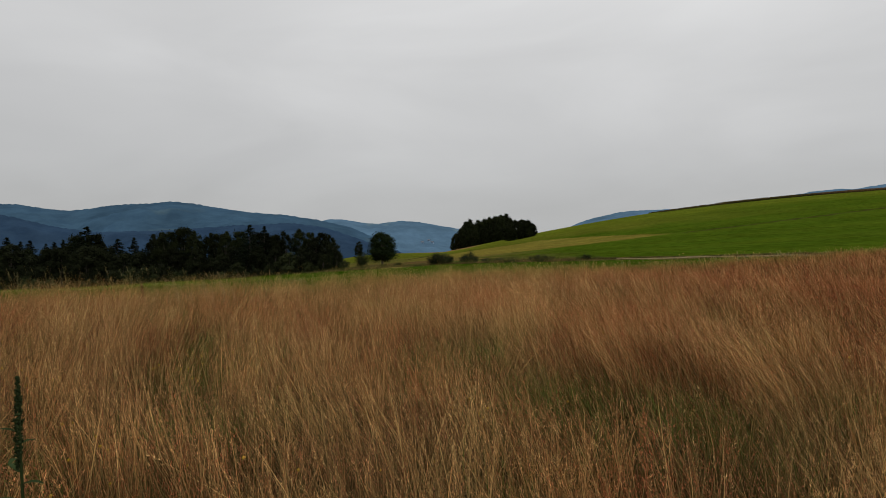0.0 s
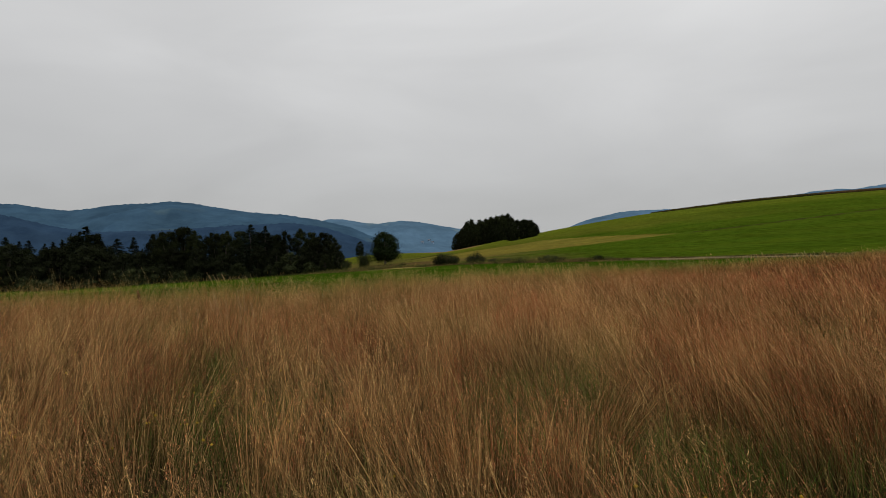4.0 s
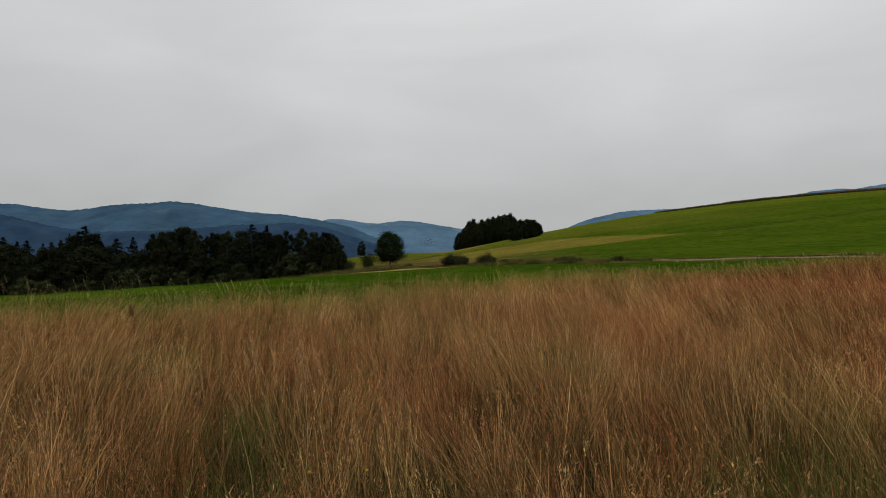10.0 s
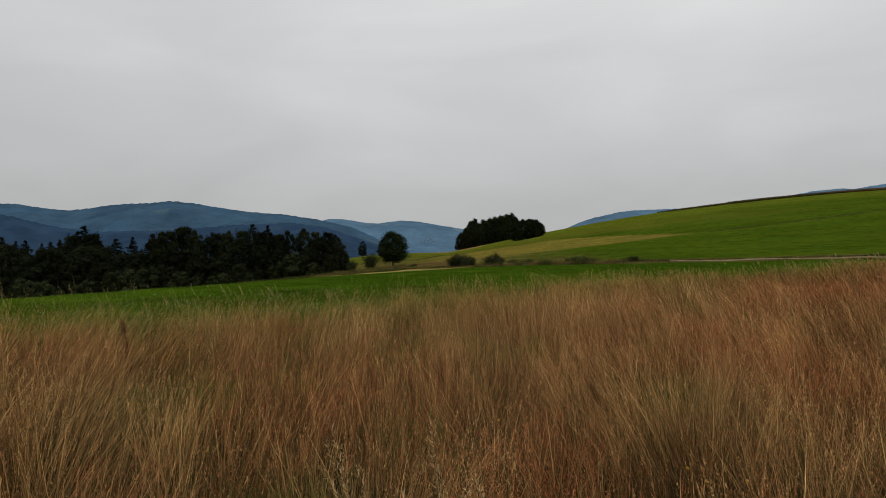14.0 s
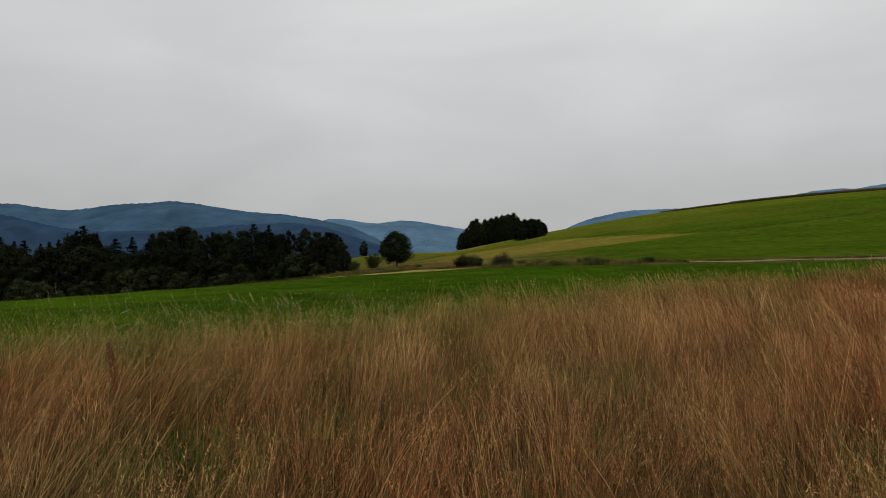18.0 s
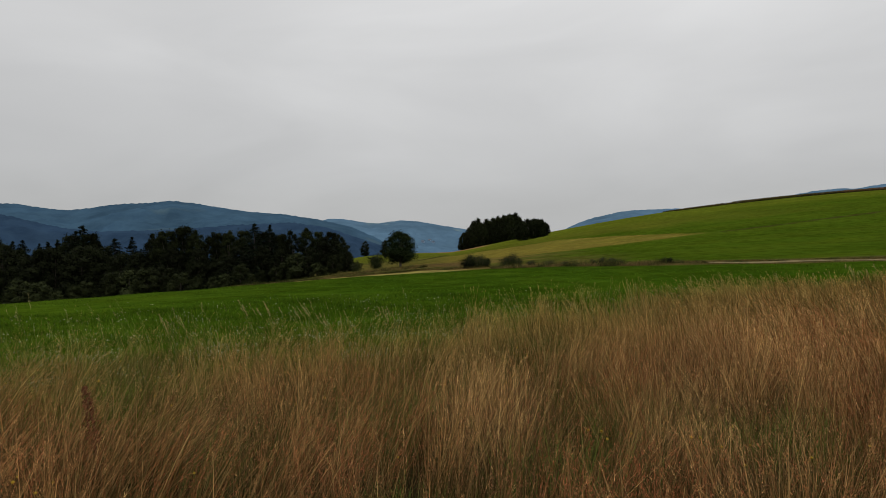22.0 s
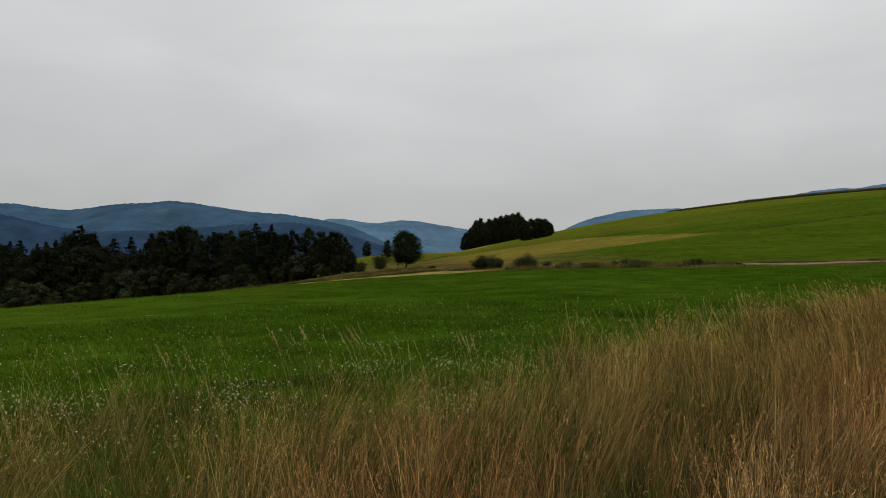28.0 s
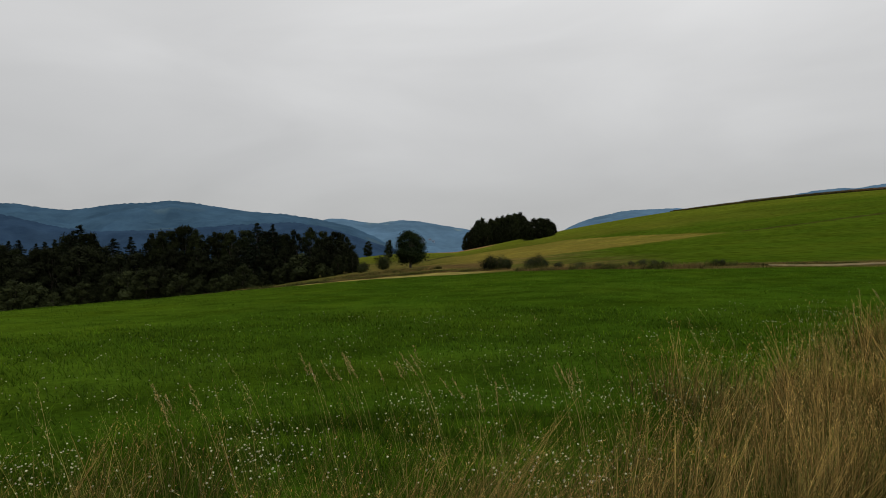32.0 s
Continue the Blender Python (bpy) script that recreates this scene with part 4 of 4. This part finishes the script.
# hi * 0.6 darkens the blade bases: shade along the rim put into colour
rim_blades = ribbons(gr, x, y, rim_tall, 0.0044 * np.maximum(1, nearness(x, y) / 4.2) ** 0.85, (gr.normal(-0.05, 0.16, n), gr.normal(0, 0.16, n)), (0.45 * np.cos(a) - 0.06, 0.45 * np.sin(a)), 2, hi * 0.6, hi)[:3]

# thinner growth behind and beside the line of flight
x, y = scatter(gr, 190000, -30, 24, -9, 26)
keep = ~in_reach(x, y, 0.9) & (meadow_edge(x, y) > 0)
x, y = x[keep], y[keep]
n = len(x)
green, rust, straw, size = patches(x, y)
blade = ribbons(gr, x, y, gr.uniform(0.45, 0.9, n) * size, np.full(n, 0.026), (gr.normal(-0.12, 0.25, n), gr.normal(0, 0.25, n)), (gr.normal(0, 0.15, n), gr.normal(0, 0.15, n)), 1, np.broadcast_to(OLIVE * 0.6, (n, 3)), STRAW * (1 - 0.6 * rust[:, None]) + RUST * 0.6 * rust[:, None])[:3]
meadow = empty("tall_meadow_grass", "tall dry brown and straw meadow grass with rusty seed heads", "grass", kind="stuff")
co, tri, col = gather([b_[0] for b_ in belts] + [blade, rim_blades])
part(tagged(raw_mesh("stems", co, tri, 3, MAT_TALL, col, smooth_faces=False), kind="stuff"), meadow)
co, tri, col = gather([b_[1] for b_ in belts])
part(tagged(raw_mesh("seed_heads", co, tri, 3, MAT_TALL, col, smooth_faces=False), kind="stuff"), meadow, "feathery rust and straw seed heads")

# clover field: short green blades in clumps
def field_spots(count, near, far, box):
    x, y = scatter(gr, count, *box)
    d = nearness(x, y)
    keep = (meadow_edge(x, y) < 1.2) & (y < far_edge(x) - 0.3) & in_reach(x, y, 1.0) & (d >= near) & (d < far)
    return x[keep], y[keep]


spots = [field_spots(700000, 0, 9, (-26, 12, 10, 38)), field_spots(330000, 9, 24, (-40, 36, 10, 56)), field_spots(230000, 24, 110, (-80, 80, 10, 108))]
x, y = np.concatenate([s_[0] for s_ in spots]), np.concatenate([s_[1] for s_ in spots])
d = nearness(x, y)
clump = waves(x, y, 71, 1.5, 3)
n = len(x)
tall = gr.uniform(0.09, 0.21, n) * (1 + 0.75 * clump) * np.clip(1.15 - d / 40, 0.4, 1)
a = gr.uniform(0, 6.283, n)
pick = gr.uniform(0, 1, n)[:, None]
tone = waves(x, y, 72, 6.0, 3)[:, None]
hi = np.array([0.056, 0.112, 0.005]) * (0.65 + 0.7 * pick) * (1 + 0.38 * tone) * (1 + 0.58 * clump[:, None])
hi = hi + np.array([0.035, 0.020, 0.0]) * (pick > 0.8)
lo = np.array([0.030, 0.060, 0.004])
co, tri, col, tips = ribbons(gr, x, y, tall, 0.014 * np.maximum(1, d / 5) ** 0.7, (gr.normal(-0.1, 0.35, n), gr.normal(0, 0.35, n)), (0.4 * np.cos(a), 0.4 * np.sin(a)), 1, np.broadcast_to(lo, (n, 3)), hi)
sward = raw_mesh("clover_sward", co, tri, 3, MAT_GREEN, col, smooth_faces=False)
tagged(sward, "short lush green grass and clover on the field", "grass", kind="stuff")

# rough grass on the verge behind the field
x = gr.uniform(-34, 90, 44000)
y = far_edge(x) + np.abs(gr.normal(0, 3.2, 44000)) + gr.uniform(-0.3, 0.6, 44000)
y = np.where((y - far_edge(x) < 4.0) & (x > 15), y + 4.0, y)
y = np.where(x < 1, y + 7.5, y)
y = np.where((x > 15) & (gr.uniform(0, 1, 44000) < 0.16), far_edge(x) + gr.uniform(-0.3, 1.3, 44000), y)
n = 7000
mx = gr.uniform(-27, -8, n)
x, y = np.r_[x, mx], np.r_[y, far_edge(mx) + 22 + gr.uniform(-6, 26, n) * smooth(-8, -20, mx)]
n = len(x)
lush = smooth(-0.2, 0.6, waves(x, y, 83, 7, 2))[:, None]
hi = np.array([0.19, 0.135, 0.046]) * (1 - lush) + np.array([0.065, 0.075, 0.018]) * lush
co, tri, col, tips = ribbons(gr, x, y, gr.uniform(0.2, 0.75, n) * (0.6 + 0.6 * lush[:, 0]) * np.where(y - far_edge(x) > 20, 1.0, 0.7 + 0.5 * smooth(0, 3, x) - 0.8 * smooth(15, 21, x)), np.full(n, 0.035), (gr.normal(-0.1, 0.3, n), gr.normal(0, 0.2, n)), (gr.normal(0, 0.2, n), gr.normal(0, 0.2, n)), 1, hi * 0.5, hi)
tagged(raw_mesh("verge_grass", co, tri, 3, MAT_TALL, col, smooth_faces=False), "rough dry brown grass and weeds along the track", "grass", kind="stuff")

# ripe crop along the top of the hill
u, v = gr.uniform(0, 1, 24000), gr.uniform(0, 1, 24000) ** 1.6
x = 134 + 200 * u
y = 388 - 0.345 * (x - 136) + 26 * v
hi = np.array([0.17, 0.095, 0.040]) * gr.uniform(0.6, 1.3, 24000)[:, None]
tall = np.where(x > 172, 1.2, 0.75) * gr.uniform(0.8, 1.1, 24000)
hi = np.where((x > 215)[:, None], hi, hi * (0.6, 0.8, 0.6))
co, tri, col, tips = ribbons(gr, x, y, tall, np.full(24000, 0.30), (gr.normal(0, 0.05, 24000), gr.normal(0, 0.05, 24000)), (np.zeros(24000), np.zeros(24000)), 1, hi * 0.3 * (0.7, 1.1, 0.7), hi)
tagged(raw_mesh("crop_field", co, tri, 3, MAT_CROP, col, smooth_faces=False), "brown ripe crop standing along the hilltop", "crop", kind="stuff")


def blobs(r, centre, radius, colour, squash=0.8):
    """Small rounded flower heads: eight-sided beads."""
    n = len(centre)
    axes = np.array([[1, 0, 0], [0, 1, 0], [-1, 0, 0], [0, -1, 0], [0, 0, squash], [0, 0, -squash]])
    a = r.uniform(0, 1.57, n)
    ca, sa = np.cos(a)[:, None], np.sin(a)[:, None]
    ax = np.stack([axes[None, :, 0] * ca - axes[None, :, 1] * sa, axes[None, :, 0] * sa + axes[None, :, 1] * ca, np.repeat(axes[None, :, 2], n, 0)], -1)
    co = centre[:, None, :] + ax * radius[:, None, None]
    f = np.array([[0, 1, 4], [1, 2, 4], [2, 3, 4], [3, 0, 4], [1, 0, 5], [2, 1, 5], [3, 2, 5], [0, 3, 5]])
    tri = (np.arange(n)[:, None, None] * 6 + f[None]).reshape(-1, 3)
    return co.reshape(-1, 3), tri, np.repeat(colour, 6, 0)


def flowers(name, label, r, x, y, tall, radius, colour, stem_colour):
    n = len(x)
    stems = ribbons(r, x, y, tall, np.full(n, 0.004) * np.maximum(1, nearness(x, y) / 6), (r.normal(-0.1, 0.15, n), r.normal(0, 0.15, n)), (r.normal(0, 0.1, n), r.normal(0, 0.1, n)), 1, np.broadcast_to(stem_colour, (n, 3)), np.broadcast_to(stem_colour, (n, 3)))
    root = empty(name, label, "flowers", kind="stuff")
    part(tagged(raw_mesh("stems", *stems[:2], 3, MAT_GREEN, stems[2], smooth_faces=False), kind="stuff"), root)
    co, tri, col = blobs(r, stems[3], radius, colour)
    part(tagged(raw_mesh("blossoms", co, tri, 3, MAT_FLOWER, col, smooth_faces=False), kind="stuff"), root)
    return root


# white clover heads, thickest along the meadow's edge
x, y = scatter(gr, 90000, -34, 40, 8, 70)
nx, ny = scatter(gr, 420000, -24, 6, 14, 40)
x, y = np.r_[x, nx], np.r_[y, ny]
inside = meadow_edge(x, y)
drift = smooth(-0.1, 0.8, waves(x, y, 73, 3.5, 3))
keep = (inside < -0.8) & (y < far_edge(x) - 1) & in_reach(x, y, 1.0) & (gr.uniform(0, 1, len(x)) < (0.035 + 0.19 * drift ** 1.5) * np.exp(inside / 3.6) * (0.28 + 0.95 * smooth(-3, -9, x)))
x, y = x[keep], y[keep]
n = len(x)
flowers("white_clover", "white clover blossoms scattered through the green field", gr, x, y, gr.uniform(0.16, 0.30, n), gr.uniform(0.007, 0.017, n) * np.maximum(1, nearness(x, y) / 9) ** 0.25, np.array([0.58, 0.56, 0.37]) * gr.uniform(0.5, 1.15, n)[:, None], LEAF)

# yellow blossoms in the meadow
x, y = scatter(gr, 9000, -14, 10, 2, 26)
keep = (meadow_edge(x, y) > -1.0) & (gr.uniform(0, 1, len(x)) < np.maximum(0.6 * smooth(0.45, 0.95, waves(x, y, 74, 3.0, 2)), 0.8 * smooth(1.4, 0.4, np.hypot(x + 3.1, y - 8.3)))) & in_reach(x, y, 0.5)
x, y = x[keep], y[keep]
n = len(x)
flowers("yellow_meadow_flowers", "small yellow flowers among the dry grass stems", gr, x, y, gr.uniform(0.45, 0.72, n), gr.uniform(0.010, 0.018, n), np.array([0.46, 0.30, 0.03]) * gr.uniform(0.6, 1.1, n)[:, None], OLIVE)

# a dark green mullein and a withered dock among the grass


def bead_spike(r, base, top, radius, count, size, colour):
    f = r.uniform(0, 1, count)
    a = r.uniform(0, 6.283, count)
    rad = radius * np.sin(math.pi * np.clip(f * 0.9 + 0.08, 0, 1)) ** 0.6 * r.uniform(0.3, 1, count)
    c = np.asarray(base) + (np.asarray(top) - np.asarray(base)) * f[:, None]
    c = c + np.stack([rad * np.cos(a), rad * np.sin(a), 0 * a], -1)
    return blobs(r, c, size * r.uniform(0.6, 1.3, count), np.asarray(colour) * r.uniform(0.6, 1.3, count)[:, None])


def broad_leaf(length, width, droop, colour):
    """One pointed leaf with a folded midrib, arching outward along x."""
    co, k = [], 7
    for i_ in range(k + 1):
        f = i_ / k
        w = width * math.sin(math.pi * min(f * 0.92 + 0.05, 1)) ** 0.8 * 0.5
        x_, z_ = length * f, length * (0.55 * f - droop * f * f)
        co += [(x_, -w, z_ + 0.2 * w), (x_, 0, z_), (x_, w, z_ + 0.2 * w)]
    tri = []
    for i_ in range(k):
        a = 3 * i_
        tri += [(a, a + 3, a + 4), (a, a + 4, a + 1), (a + 1, a + 4, a + 5), (a + 1, a + 5, a + 2)]
    co = np.array(co)
    return co, np.array(tri), np.broadcast_to(np.asarray(colour), (len(co), 3))


def weed(name, label, x, y, tall, spike_from, spike_radius, beads, bead_size, spike_colour, leaf_colour, leaves, leaf_length, tilt=0.0):
    r = np.random.RandomState(91)
    root = empty(name, label, "plant")
    root.location = (x, y, float(land(x, y)))
    root.rotation_euler = (0, tilt, 0)
    verts, faces = [], []
    tube(verts, faces, (0, 0, -0.05), (0.02, 0, tall * 0.6), 0.009, 0.007, 6)
    tube(verts, faces, (0.02, 0, tall * 0.6), (0.0, 0, tall * 0.98), 0.007, 0.003, 6)
    part(raw_mesh("stem", np.array(verts), np.array(faces), 4, MAT_GREEN, np.broadcast_to(np.asarray(leaf_colour) * 0.8, (len(verts), 3))), root)
    part(raw_mesh("flower_spike", *bead_spike(r, (0, 0, tall * spike_from), (0, 0, tall), spike_radius, beads, bead_size, spike_colour)[:2], 3, MAT_GREEN, bead_spike(np.random.RandomState(91), (0, 0, tall * spike_from), (0, 0, tall), spike_radius, beads, bead_size, spike_colour)[2]), root)
    for k in range(leaves):
        f = k / leaves
        co, tri, col = broad_leaf(leaf_length * (1 - 0.5 * f), leaf_length * 0.26 * (1 - 0.4 * f), r.uniform(0.35, 0.7), np.asarray(leaf_colour) * r.uniform(0.8, 1.2))
        leaf = part(raw_mesh("leaf", co, tri, 3, MAT_GREEN, col), root)
        leaf.location = (0, 0, tall * (0.06 + 0.84 * f))
        leaf.rotation_euler = (0, 0, k * 2.4)
    return root


weed("mullein", "dark green broad-leaved mullein with a tall spike in dry grass", -1.62, 2.40, 1.60, 0.78, 0.016, 300, 0.007, (0.034, 0.048, 0.018), (0.040, 0.060, 0.020), 26, 0.15)
weed("withered_dock", "withered red-brown dock stalk standing in the meadow", -8.25, 17.6, 1.0, 0.40, 0.06, 330, 0.011, (0.15, 0.062, 0.030), (0.16, 0.10, 0.045), 5, 0.20, -0.16)
